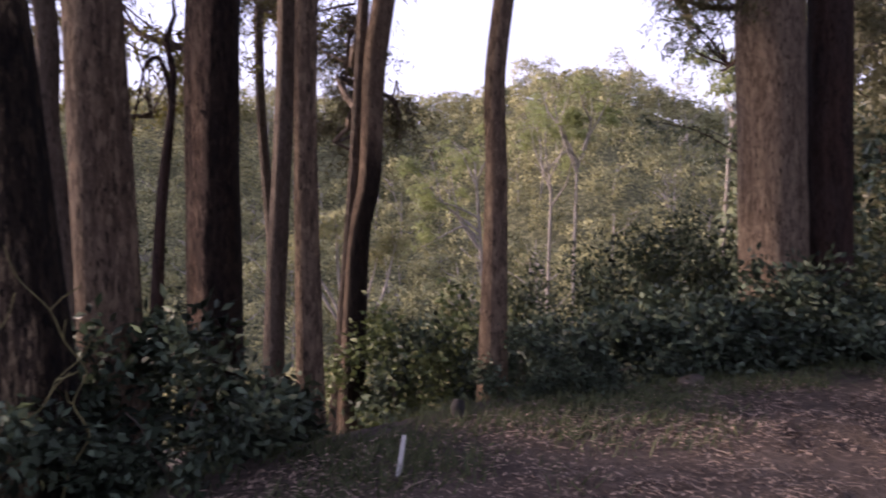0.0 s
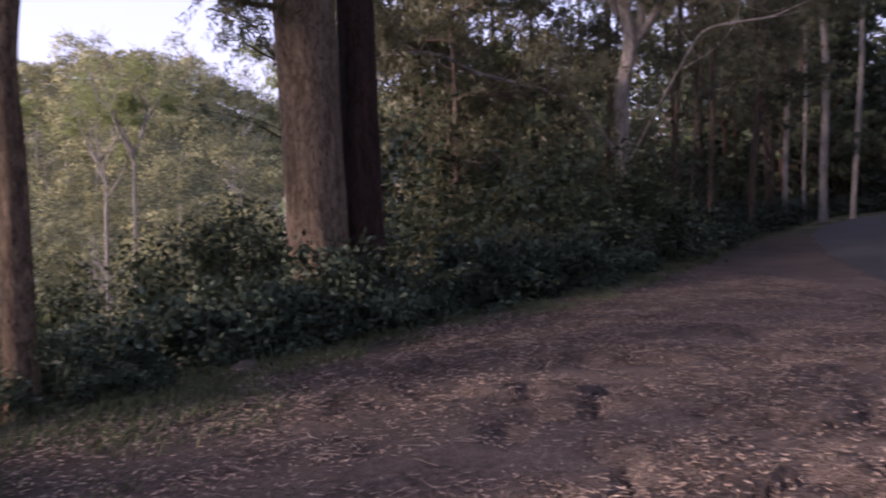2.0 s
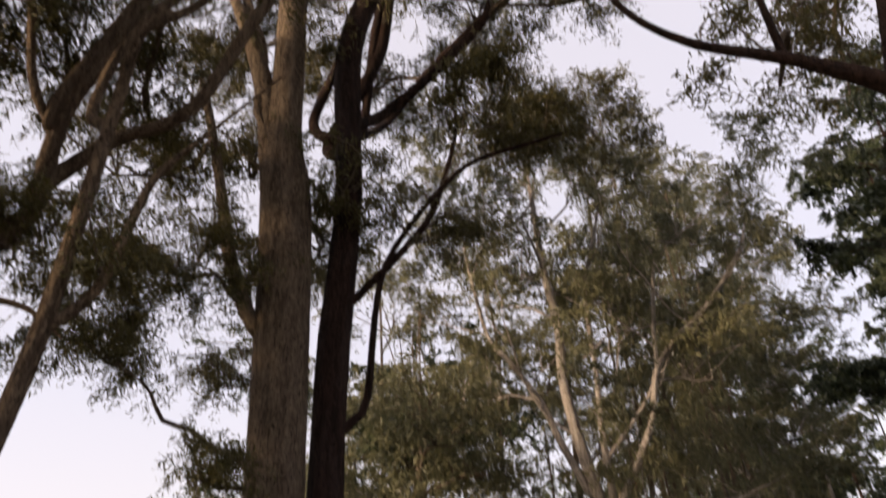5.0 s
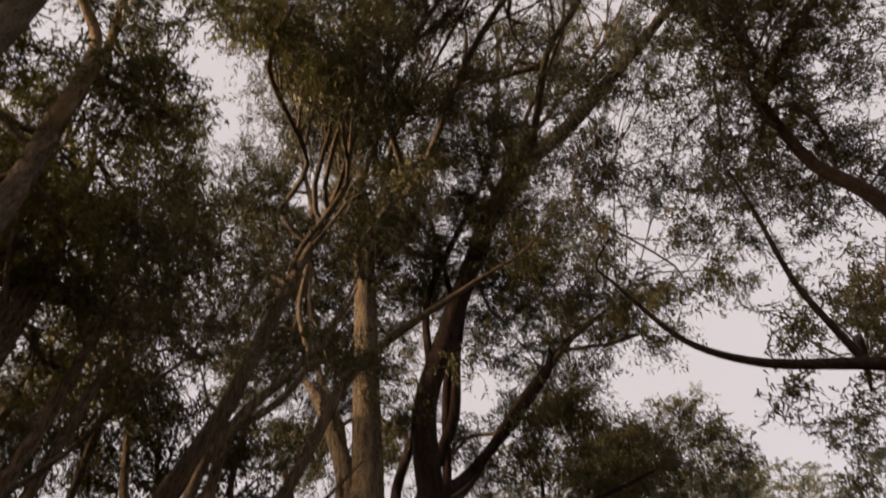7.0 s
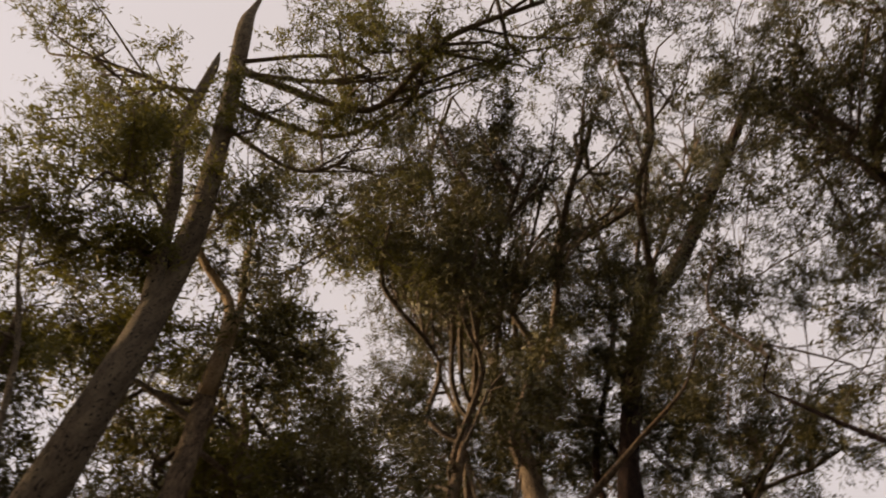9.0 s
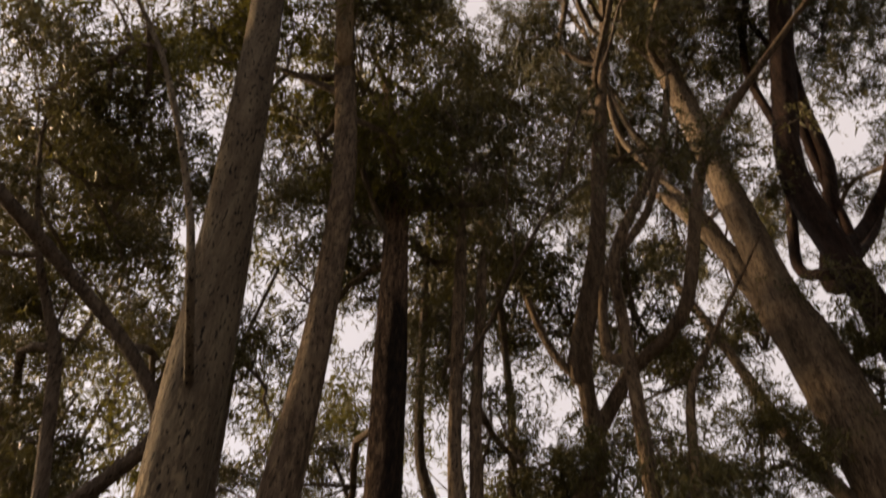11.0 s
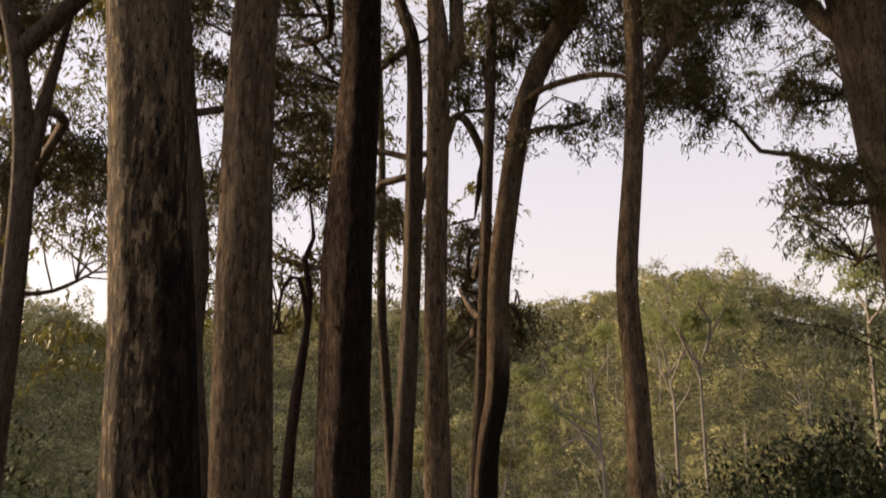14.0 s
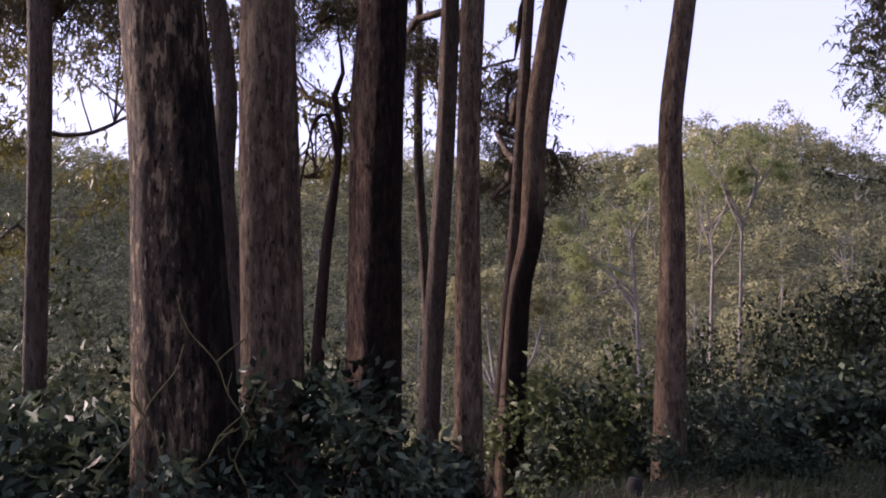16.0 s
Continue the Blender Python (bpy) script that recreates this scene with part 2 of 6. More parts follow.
ROCK = plain("weathered_rock", (0.062, 0.048, 0.039), 0.95, 0, 0.6, 14, 0.03)
CHAR = plain("charred_wood", (0.012, 0.010, 0.009), 0.9, 0, 0.5, 12, 0.01)
VINE = plain("creeper_stem", (0.12, 0.105, 0.038), 0.8, 0, 0.4)
STAKE = plain("weathered_stake", (0.42, 0.40, 0.37), 0.8, 0, 0.3, 20)
KERB = plain("concrete_kerb", (0.10, 0.085, 0.075), 0.85, 0, 0.3, 6, 0.004)
CAR_PAINT = plain("dark_red_car_paint", (0.11, 0.012, 0.010), 0.3, 0.3, 0.1, 3)
RUBBER = plain("tyre_rubber", (0.02, 0.02, 0.02), 0.8, 0, 0.2)
STEEL = plain("wheel_steel", (0.3, 0.3, 0.3), 0.35, 0.9, 0.1)
PLASTIC = plain("black_plastic", (0.03, 0.03, 0.03), 0.5, 0, 0.2)
CAR_GLASS = plain("dark_car_glass", (0.01, 0.01, 0.012), 0.08, 0, 0.05)
BRAKE = glow("lit_brake_light", (1.0, 0.12, 0.012), 7.0)
PLATE = plain("number_plate_face", (0.5, 0.5, 0.45), 0.5, 0, 0.05)


def ground_material():
    """Forest floor: brown earth, paler litter drifts, darker towards the shrubs."""
    m, n, l, p = nodes_of("forest_floor")
    a = noise_node(n, l, 1.1, 6, 0.62)
    b = noise_node(n, l, 14.0, 6, 0.7)
    c = noise_node(n, l, 70.0, 3, 0.6, offset=(4, 2, 0))
    soil = ramp_node(n, l, b.outputs["Fac"], [(0.32, (0.042, 0.031, 0.026)), (0.52, (0.100, 0.075, 0.063)), (0.72, (0.21, 0.160, 0.132))])
    straw = ramp_node(n, l, c.outputs["Fac"], [(0.38, (0.080, 0.060, 0.050)), (0.62, (0.255, 0.195, 0.160))])
    am = ramp_node(n, l, a.outputs["Fac"], [(0.42, (0, 0, 0)), (0.60, (0.85, 0.85, 0.85))])
    col = mix_node(n, l, am.outputs["Color"], soil.outputs["Color"], straw.outputs["Color"])
    # the earth colour gets darker across the clearing towards the shrub edge
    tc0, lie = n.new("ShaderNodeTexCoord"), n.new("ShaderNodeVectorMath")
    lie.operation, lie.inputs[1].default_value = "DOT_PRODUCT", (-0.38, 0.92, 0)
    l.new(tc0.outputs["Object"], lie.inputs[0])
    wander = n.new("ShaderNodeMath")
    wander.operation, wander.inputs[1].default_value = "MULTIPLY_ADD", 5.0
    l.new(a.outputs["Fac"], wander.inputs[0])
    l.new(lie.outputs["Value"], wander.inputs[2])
    edge_tone = n.new("ShaderNodeMapRange")
    edge_tone.inputs["From Min"].default_value, edge_tone.inputs["From Max"].default_value = 3.6, 7.6
    edge_tone.inputs["To Max"].default_value = 0.6
    l.new(wander.outputs[0], edge_tone.inputs["Value"])
    dark_earth = ramp_node(n, l, b.outputs["Fac"], [(0.35, (0.014, 0.013, 0.010)), (0.6, (0.040, 0.034, 0.028)), (0.75, (0.10, 0.08, 0.068))])
    col = mix_node(n, l, edge_tone.outputs["Result"], col, dark_earth.outputs["Color"])
    tc, far = n.new("ShaderNodeTexCoord"), n.new("ShaderNodeVectorMath")
    far.operation = "LENGTH"
    l.new(tc.outputs["Object"], far.inputs[0])
    reach = n.new("ShaderNodeMapRange")
    reach.inputs["From Min"].default_value, reach.inputs["From Max"].default_value = 26, 40
    l.new(far.outputs["Value"], reach.inputs["Value"])
    brush = noise_node(n, l, 1.3, 9, 0.78, offset=(7, 3, 1))
    under = ramp_node(n, l, brush.outputs["Fac"], [(0.40, (0.028, 0.030, 0.014)), (0.52, (0.10, 0.098, 0.048)), (0.64, (0.26, 0.24, 0.125))])
    col = mix_node(n, l, reach.outputs["Result"], col, under.outputs["Color"])
    l.new(col, p.inputs["Base Color"])
    p.inputs["Roughness"].default_value = 0.95
    p.inputs["Specular IOR Level"].default_value = 0.15
    s = n.new("ShaderNodeMath")
    s.operation = "ADD"
    l.new(b.outputs["Fac"], s.inputs[0])
    l.new(c.outputs["Fac"], s.inputs[1])
    bump_node(n, l, s.outputs[0], p, 0.8, 0.03)
    return m


def asphalt_material():
    m, n, l, p = nodes_of("worn_asphalt")
    a = noise_node(n, l, 0.5, 5, 0.6)
    b = noise_node(n, l, 90.0, 3, 0.7)
    r = ramp_node(n, l, a.outputs["Fac"], [(0.3, (0.027, 0.0245, 0.0245)), (0.7, (0.048, 0.044, 0.043))])
    r2 = ramp_node(n, l, b.outputs["Fac"], [(0.3, (0.75, 0.75, 0.75)), (0.7, (1.3, 1.28, 1.25))])
    l.new(mix_node(n, l, 1.0, r.outputs["Color"], r2.outputs["Color"], "MULTIPLY"), p.inputs["Base Color"])
    p.inputs["Roughness"].default_value = 0.85
    bump_node(n, l, b.outputs["Fac"], p, 0.4, 0.006)
    return m


# ---- mesh helpers ----
def mesh_of(name, verts, faces, smooth=False, normals=None):
    me = bpy.data.meshes.new(name)
    verts = np.asarray(verts, float)
    if isinstance(faces, np.ndarray):
        k, size = faces.shape
        me.vertices.add(len(verts))
        me.vertices.foreach_set("co", verts.ravel())
        me.loops.add(k * size)
        me.loops.foreach_set("vertex_index", faces.astype(np.int32).ravel())
        me.polygons.add(k)
        me.polygons.foreach_set("loop_start", np.arange(0, k * size, size, dtype=np.int32))
        me.update(calc_edges=True)
    else:
        me.from_pydata(verts.tolist(), [], faces)
    if normals is not None:
        me.polygons.foreach_set("use_smooth", np.ones(len(me.polygons), bool))
        me.normals_split_custom_set_from_vertices(normals.tolist())
    if smooth:
        me.polygons.foreach_set("use_smooth", np.ones(len(me.polygons), bool))
    return me


def part(name, me, material, parent=None, label=""):
    """One mesh object under a thing or a part."""
    me.materials.append(material)
    ob = new(name, me)
    ob.parent = parent
    if label:
        tagged(ob, label)
    return ob


def from_bm(name, bm, smooth=False):
    me = bpy.data.meshes.new(name)
    bm.to_mesh(me)
    bm.free()
    if smooth:
        me.polygons.foreach_set("use_smooth", np.ones(len(me.polygons), bool))
    return me


def spline(points, step):
    """A smooth line through the control points (x, y, z, r), sampled about every step metres."""
    p = np.array(points, float)
    p = np.vstack([2 * p[0] - p[1], p, 2 * p[-1] - p[-2]])
    out = []
    for i in range(1, len(p) - 2):
        a, b, c, d = p[i - 1], p[i], p[i + 1], p[i + 2]
        k = max(2, int(np.linalg.norm(c[:3] - b[:3]) / step))
        t = (np.arange(k) / k)[:, None]
        m0, m1 = 0.42 * (c - a), 0.42 * (d - b)
        out.append((2 * t**3 - 3 * t**2 + 1) * b + (t**3 - 2 * t**2 + t) * m0 + (3 * t**2 - 2 * t**3) * c + (t**3 - t**2) * m1)
    out.append(p[-2][None])
    return np.vstack(out)


def tube(line, sides, rough=0.0, seed=0, cap=True):
    """Verts and quads of a tapering tube along line (x, y, z, r); rough: uneven bark relief."""
    pos, rad = line[:, :3], line[:, 3]
    tan = np.gradient(pos, axis=0)
    tan /= np.linalg.norm(tan, axis=1)[:, None] + 1e-9
    ref = np.array([0.31, 0.95, 0.05])
    u = np.cross(tan, ref)
    u /= np.linalg.norm(u, axis=1)[:, None] + 1e-9
    v = np.cross(tan, u)
    th = np.arange(sides) * 2 * np.pi / sides
    r = np.repeat(rad[:, None], sides, 1)
    if rough:
        s = np.concatenate([[0], np.cumsum(np.linalg.norm(np.diff(pos, axis=0), axis=1))])
        for k in range(len(pos)):
            for j in range(sides):
                q = Vector((math.cos(th[j]) * 1.3 + seed, math.sin(th[j]) * 1.3, s[k] * 0.45))
                q2 = Vector((math.cos(th[j]) * 5 + seed, math.sin(th[j]) * 5, s[k] * 1.3))
                r[k, j] *= 1 + rough * noise.noise(q) + rough * 0.45 * noise.noise(q2)
    ring = pos[:, None] + r[..., None] * (np.cos(th)[None, :, None] * u[:, None] + np.sin(th)[None, :, None] * v[:, None])
    k = len(pos)
    i, j = np.meshgrid(np.arange(k - 1), np.arange(sides), indexing="ij")
    j2 = (j + 1) % sides
    f = np.stack([i * sides + j, i * sides + j2, (i + 1) * sides + j2, (i + 1) * sides + j], -1).reshape(-1, 4)
    return ring.reshape(-1, 3), f


def joined(pieces):
    vs, fs, at = [], [], 0
    for v, f in pieces:
        vs.append(v)
        fs.append(f + at)
        at += len(v)
    return np.vstack(vs), np.vstack(fs)


def leaves(rng, centres, per, spread, length, width, droop=0.6, outward=0.0, origin=None, blades=4):
    """Leaf blades scattered round the centres; droop 1 hangs straight down. blades: corners of a blade, 4 broad or 3 narrow."""
    c = np.repeat(np.asarray(centres, float), per, 0)
    k = len(c)
    return blade(rng, c + rng.normal(0, 1, (k, 3)) * np.array(spread), length, width, droop, outward, origin, blades)


def blade(rng, pos, length, width, droop, outward=0.0, origin=None, blades=3):
    k = len(pos)
    d = rng.normal(0, 1, (k, 3))
    d /= np.linalg.norm(d, axis=1)[:, None]
    if outward and origin is not None:
        o = pos - origin
        d += outward * o / (np.linalg.norm(o, axis=1)[:, None] + 1e-6)
    d[:, 2] -= droop * 1.6
    d /= np.linalg.norm(d, axis=1)[:, None]
    side = np.cross(d, rng.normal(0, 1, (k, 3)))
    side /= np.linalg.norm(side, axis=1)[:, None] + 1e-9
    ln = (length * rng.uniform(0.65, 1.3, k))[:, None]
    wd = (width * rng.uniform(0.7, 1.25, k))[:, None]
    n = np.cross(d, side)
    if origin is not None:
        turn = np.sign(((pos - origin) * n).sum(1))[:, None] + 1e-9
        side, n = side * turn, n * turn
    if blades == 3:
        verts = np.stack([pos + side * wd / 2, pos - side * wd / 2, pos + d * ln], 1)
    else:
        verts = np.stack([pos, pos + d * ln * 0.45 - side * wd / 2 + n * wd * 0.15, pos + d * ln, pos + d * ln * 0.45 + side * wd / 2 + n * wd * 0.15], 1)
    return verts.reshape(-1, 3), np.arange(blades * k).reshape(-1, blades)


def sprays(rng, pads, twigs, per, length, leaf_size, droop, jitter=0.05):
    """Leafy sprays: at each pad several drooping twigs set with narrow hanging leaves. Gives the leaves and the twigs."""
    p = np.repeat(np.asarray(pads, float), twigs, 0)
    k = len(p)
    d = rng.normal(0, 1, (k, 3)) * np.array([1, 1, 0.55]) + np.array([0, 0, 0.15])
    d /= np.linalg.norm(d, axis=1)[:, None]
    ln = (length * rng.uniform(0.5, 1.2, k))[:, None]

    def on(t):
        return p + d * ln * t + np.array([0, 0, -0.45]) * ln * t**2

    rows = [np.concatenate([on(t), np.full((k, 1), 0.009 * (1.15 - t))], 1) for t in (0.0, 0.5, 1.0)]
    tubes = [tube(np.stack([r[q] for r in rows]), 3) for q in range(0, k, 5)]
    q = np.repeat(np.arange(k), per)
    t = rng.uniform(0.12, 1.05, (len(q), 1))
    pos = p[q] + d[q] * ln[q] * t + np.array([0, 0, -0.45]) * ln[q] * t**2 + rng.normal(0, jitter, (len(q), 3))
    return blade(rng, pos, leaf_size[0], leaf_size[1], droop), joined(tubes)


def rounded(verts, per_leaf, centre, mix, rng):
    """Normals that follow the rounded mass of a crown, with some of each leaf's own tilt."""
    n = verts - centre
    n /= np.linalg.norm(n, axis=1)[:, None] + 1e-6
    own = np.repeat(rng.normal(0, 1, (len(verts) // per_leaf, 3)), per_leaf, 0)
    own /= np.linalg.norm(own, axis=1)[:, None]
    n = n * mix + own * (1 - mix)
    return n / (np.linalg.norm(n, axis=1)[:, None] + 1e-6)


# ---- ground ----
EDGE = [(-60, -14), (-14, -1.0), (-5.0, 2.2), (-2.4, 3.6), (-1.0, 5.4), (0.4, 6.7), (2.6, 7.6), (5.5, 8.5), (8.8, 9.4), (17.2, 13.6), (34, 21.8), (48, 27.6), (62, 31.2), (80, 33.5), (130, 35.5)]


def beyond(x, y):
    """Metres past the edge of the clearing, towards the valley; below 0 on the clearing."""
    best, sign = 1e9, -1.0
    for (ax, ay), (bx, by) in zip(EDGE, EDGE[1:]):
        dx, dy = bx - ax, by - ay
        t = min(1.0, max(0.0, ((x - ax) * dx + (y - ay) * dy) / (dx * dx + dy * dy)))
        ex, ey = x - ax - t * dx, y - ay - t * dy
        d = math.hypot(ex, ey)
        if d < best:
            best, sign = d, (1.0 if dx * ey - dy * ex > 0 else -1.0)
    return best * sign


def smooth(a, b, x):
    t = min(1.0, max(0.0, (x - a) / (b - a)))  # b below a runs the other way
    return t * t * (3 - 2 * t)


def rill(x, y):
    """Above 0 on the raised mats of packed litter, below 0 on the washed soil between them."""
    return noise.noise(Vector((x * 0.85 + 0.3 * y, y * 0.95, 4))) + 0.45 * noise.noise(Vector((x * 2.1, y * 2.1, 9)))


def height(x, y):
    """The lie of the land: a level clearing, a bank down into the valley, a wooded hill beyond."""
    s = beyond(x, y)
    rho, az = math.hypot(x, y), math.degrees(math.atan2(x, y))
    h = 0.03 * noise.noise(Vector((x * 0.5, y * 0.5, 0))) if s < 0 else 0.0
    if s < -0.5 and rho < 14:
        # washed-out ruts across the bare earth
        inside = smooth(-0.5, -1.8, s) * smooth(1.6, 3.2, x) * smooth(11.5, 9.5, x - 0.5 * max(0.0, y - 3)) * smooth(7.5, 5.0, y - 0.2 * x)
        crack = rill(x, y)
        h += inside * (0.02 * noise.noise(Vector((x * 1.7, y * 1.7, 1))) + 0.05 * smooth(-0.03, 0.04, crack) - 0.16 * max(0.0, 1 - abs(crack) / 0.09))
    if s > 0:
        valley = -0.34 * s if s < 8 else -2.7 - 0.27 * (s - 8)
        valley = max(valley, -15.0)
        right = smooth(30, 58, az) if az > 0 else 0.0
        ridge = 200 + 14 * math.sin(az * 0.05)
        top = 26.5 + 2.5 * math.sin(az * 0.09 + 1.0) + 3.0 * noise.noise(Vector((az * 0.07, 3, 0)))
        up = smooth(45, ridge, rho)
        hill = valley + (top - valley) * (0.55 * up + 0.45 * up * up)
        hill += 4.5 * noise.noise(Vector((x * 0.022, y * 0.022, 5))) * smooth(30, 80, rho)
        hill += 5.0 * math.exp(-((az - 11) / 7.0) ** 2) * smooth(60, 150, rho)
        shelf = -0.06 * s if s < 20 else -1.2 + 0.09 * (s - 20)
        h += hill * (1 - right) + shelf * right
    if rho > 230:
        h -= 0.10 * (rho - 230)
    return h


def build_ground():
    # a fan of rings that widen with distance, out to the horizon
    radii = np.concatenate([np.arange(0.6, 12, 0.125), np.arange(12, 16, 0.4), 16 * 1.09 ** np.arange(1, 52)])
    k = 420
    verts = [(0.0, 0.0, height(0, 0))]
    for r in radii:
        for j in range(k):
            a = 2 * math.pi * j / k
            x, y = r * math.sin(a), r * math.cos(a)
            verts.append((x, y, height(x, y)))
    faces = [(0, 1 + (j + 1) % k, 1 + j) for j in range(k)]
    for i in range(len(radii) - 1):
        b = 1 + i * k
        for j in range(k):
            faces.append((b + j, b + (j + 1) % k, b + k + (j + 1) % k, b + k + j))
    me = mesh_of("ground", verts, faces, True)
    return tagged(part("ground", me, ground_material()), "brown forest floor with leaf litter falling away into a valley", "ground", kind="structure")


build_ground()

# ---- road ----
ROAD_NEAR = [(9.0, -6.0), (9.6, -1.5), (11.1, 3.4), (13.4, 6.5), (18.5, 10.6), (25.2, 15.1), (34.0, 20.0), (48.0, 25.5), (62.0, 29.0), (80.0, 31.0), (110.0, 32.0)]
ROAD_FAR = [(15.6, -6.0), (15.8, -1.5), (16.4, 2.4), (17.7, 5.5), (21.3, 8.3), (26.1, 10.4), (33.0, 13.2), (45.0, 16.2), (62.0, 19.0), (80.0, 21.0), (110.0, 22.0)]


def strip(a, b, z):
    t = np.linspace(0, 1, 120)
    out = []
    for line in (a, b):
        s = spline([(*p, z, 0) for p in line], 0.5)[:, :3]
        d = np.concatenate([[0], np.cumsum(np.linalg.norm(np.diff(s, axis=0), axis=1))])
        d /= d[-1]
        out.append(np.stack([np.interp(t, d, s[:, i]) for i in range(3)], 1))
    return out


def build_road():
    na, nb = strip(ROAD_NEAR, ROAD_FAR, 0.0)
    k, cols = len(na), 7
    verts = []
    for i in range(k):
        for c in range(cols):
            f = c / (cols - 1)
            x, y = na[i][:2] * (1 - f) + nb[i][:2] * f
            ragged = 0.18 * noise.noise(Vector((x * 0.9, y * 0.9, 2))) if c in (0,) else 0.0
            verts.append((x + ragged, y - ragged, 0.02 + 0.07 * math.sin(math.pi * f)))
    faces = [(i * cols + c, i * cols + c + 1, (i + 1) * cols + c + 1, (i + 1) * cols + c) for i in range(k - 1) for c in range(cols - 1)]
    me = mesh_of("road", verts, faces, True)
    tagged(part("road", me, asphalt_material()), "worn grey asphalt road curving away between trees", "road", kind="structure")
    # low kerb along the inside of the bend
    line = spline([(x + 0.10, y - 0.10, 0.04, 0.06) for x, y in ROAD_FAR[1:8]], 0.6)
    v, f = tube(line, 8, 0.10, 3)
    tagged(part("kerb", mesh_of("kerb", v, f, True), KERB), "low pale concrete kerb along the road", "kerb", kind="structure")


build_road()


# ---- trees ----
def grow(rng, start, direction, length, radius, depth, tubes, tips, twist=0.35, rise=0.25):
    """A limb that bends, forks and ends in leafy tips."""
    k = 5
    pos, d = np.array(start, float), np.array(direction, float)
    d /= np.linalg.norm(d)
    pts = [(*pos, radius)]
    for i in range(k):
        d = d + rng.normal(0, twist, 3) * 0.55 + np.array([0, 0, rise * (0.5 if depth else 0.2)])
        d /= np.linalg.norm(d)
        pos = pos + d * length / k
        pts.append((*pos, max(0.006, radius * (1 - 0.62 * (i + 1) / k))))
        if depth and i >= 1:
            side = np.cross(d, rng.normal(0, 1, 3))
            side /= np.linalg.norm(side) + 1e-9
            away = d * rng.uniform(0.5, 0.9) + side * rng.uniform(0.6, 1.0)
            grow(rng, pos, away, length * rng.uniform(0.42, 0.62), pts[-1][3] * 0.7, depth - 1, tubes, tips, twist, rise)
        elif not depth and i >= 2:
            tips.append(tuple(pos))
    tips.append(tuple(pos))
    tubes.append(tube(spline(pts, length / 3), 3))


def build_tree(label, trunk, limbs=(), barks=(BARK_TAN, BARK_GREY), foliage=LEAF_GUM, seed=0, boughs=8, reach=3.0, start=0.55,
               per=22, leaf_size=(0.15, 0.036), rough=0.10, depth=1, droop=0.6, category="eucalyptus tree", group="", limb_boughs=3, root=True, limb_bark=None, step=0.16, sides=22, tip=3.0, masses=(), twigs=8, spray=0.7):
    rng = np.random.default_rng(1000 + seed)
    base = list(trunk[0])
    if root:
        slope = np.array(trunk[1][:3]) - np.array(trunk[0][:3])
        slope /= slope[2]
        gz = height(base[0], base[1])
        x, y = base[0] + slope[0] * (gz - base[2]) * 0.6, base[1] + slope[1] * (gz - base[2]) * 0.6
        gz = height(x, y)
        r = base[3]
        trunk = [(x, y, gz - 0.35, r * 1.35), (x, y, gz + 0.15, r * 1.14)] + list(trunk if base[2] > gz + 0.6 else trunk[1:])
        origin = Vector((x, y, gz))
    else:
        origin = Vector(base[:3])
    tree = new("eucalyptus_tree")
    tree.location = origin
    tagged(tree, label, category, group)
    o = np.array([*origin, 0.0])
    a, e = np.array(trunk[-2]), np.array(trunk[-1])
    d = (e - a)[:3] / np.linalg.norm((e - a)[:3]) * 0.7 + np.array([0, 0, 0.3])
    trunk = list(trunk) + [(*(e[:3] + d * tip * 0.5), e[3] * 0.55), (*(e[:3] + d * tip + rng.normal(0, 0.2, 3)), 0.02)]
    lines = [spline(trunk, step)]
    part("trunk", mesh_of("trunk", *tube(lines[0] - o, sides, rough, seed * 1.7), smooth=True), barks[0], tree)
    for limb in limbs:
        # a limb grows out of the trunk below its first free point
        first = np.array(limb[0][:3])
        gap = np.linalg.norm(lines[0][:, :3] - first, axis=1)
        if gap.min() > lines[0][np.argmin(gap), 3]:
            cost = gap + 2.5 * np.maximum(0, lines[0][:, 2] - first[2] + gap.min())
            limb = [(*lines[0][np.argmin(cost), :3], limb[0][3] * 1.15)] + list(limb)
        a, e = np.array(limb[-2]), np.array(limb[-1])
        limb = list(limb) + [(*(e[:3] + (e - a)[:3] / np.linalg.norm((e - a)[:3]) * 0.9 + rng.normal(0, 0.15, 3)), 0.012)]
        ln = spline(limb, 0.18)
        lines.append(ln)
        part("limb", mesh_of("limb", *tube(ln - o, 10, rough * 0.6, seed + 3.3), smooth=True), limb_bark or barks[0], tree)
    tips = []
    for n_line, ln in enumerate(lines):
        count = boughs if n_line == 0 else limb_boughs
        k = len(ln)
        for b in range(count):
            f = (start if n_line == 0 else 0.35) + (1 - (start if n_line == 0 else 0.35)) * (b + rng.uniform(0.1, 0.9)) / count
            i = min(k - 2, int(f * k))
            along = ln[min(i + 2, k - 1), :3] - ln[i - 1, :3]
            along /= np.linalg.norm(along) + 1e-9
            a = 2.4 * b + rng.uniform(0, 1.2) + seed
            out = np.array([math.cos(a), math.sin(a), 0.15])
            tubes = []
            grow(rng, ln[i, :3], along * 0.55 + out, reach * rng.uniform(0.65, 1.25) * (1 if n_line == 0 else 0.7), min(0.06, ln[i, 3] * 0.5), depth, tubes, tips)
            v, f = joined(tubes)
            part("branch", mesh_of("branch", v - o[:3], f, True), barks[1], tree)
        if count:
            tips.append(tuple(ln[-1, :3]))
    # leafy masses: boughs that sweep from the nearest wood out to sprays spread through each mass
    pads = []
    wood = np.vstack(lines)
    for cx, cy, cz, rx, ry, rz, n in masses:
        hub = np.array([cx, cy, cz]) - np.array([0, 0, rz * 0.55])
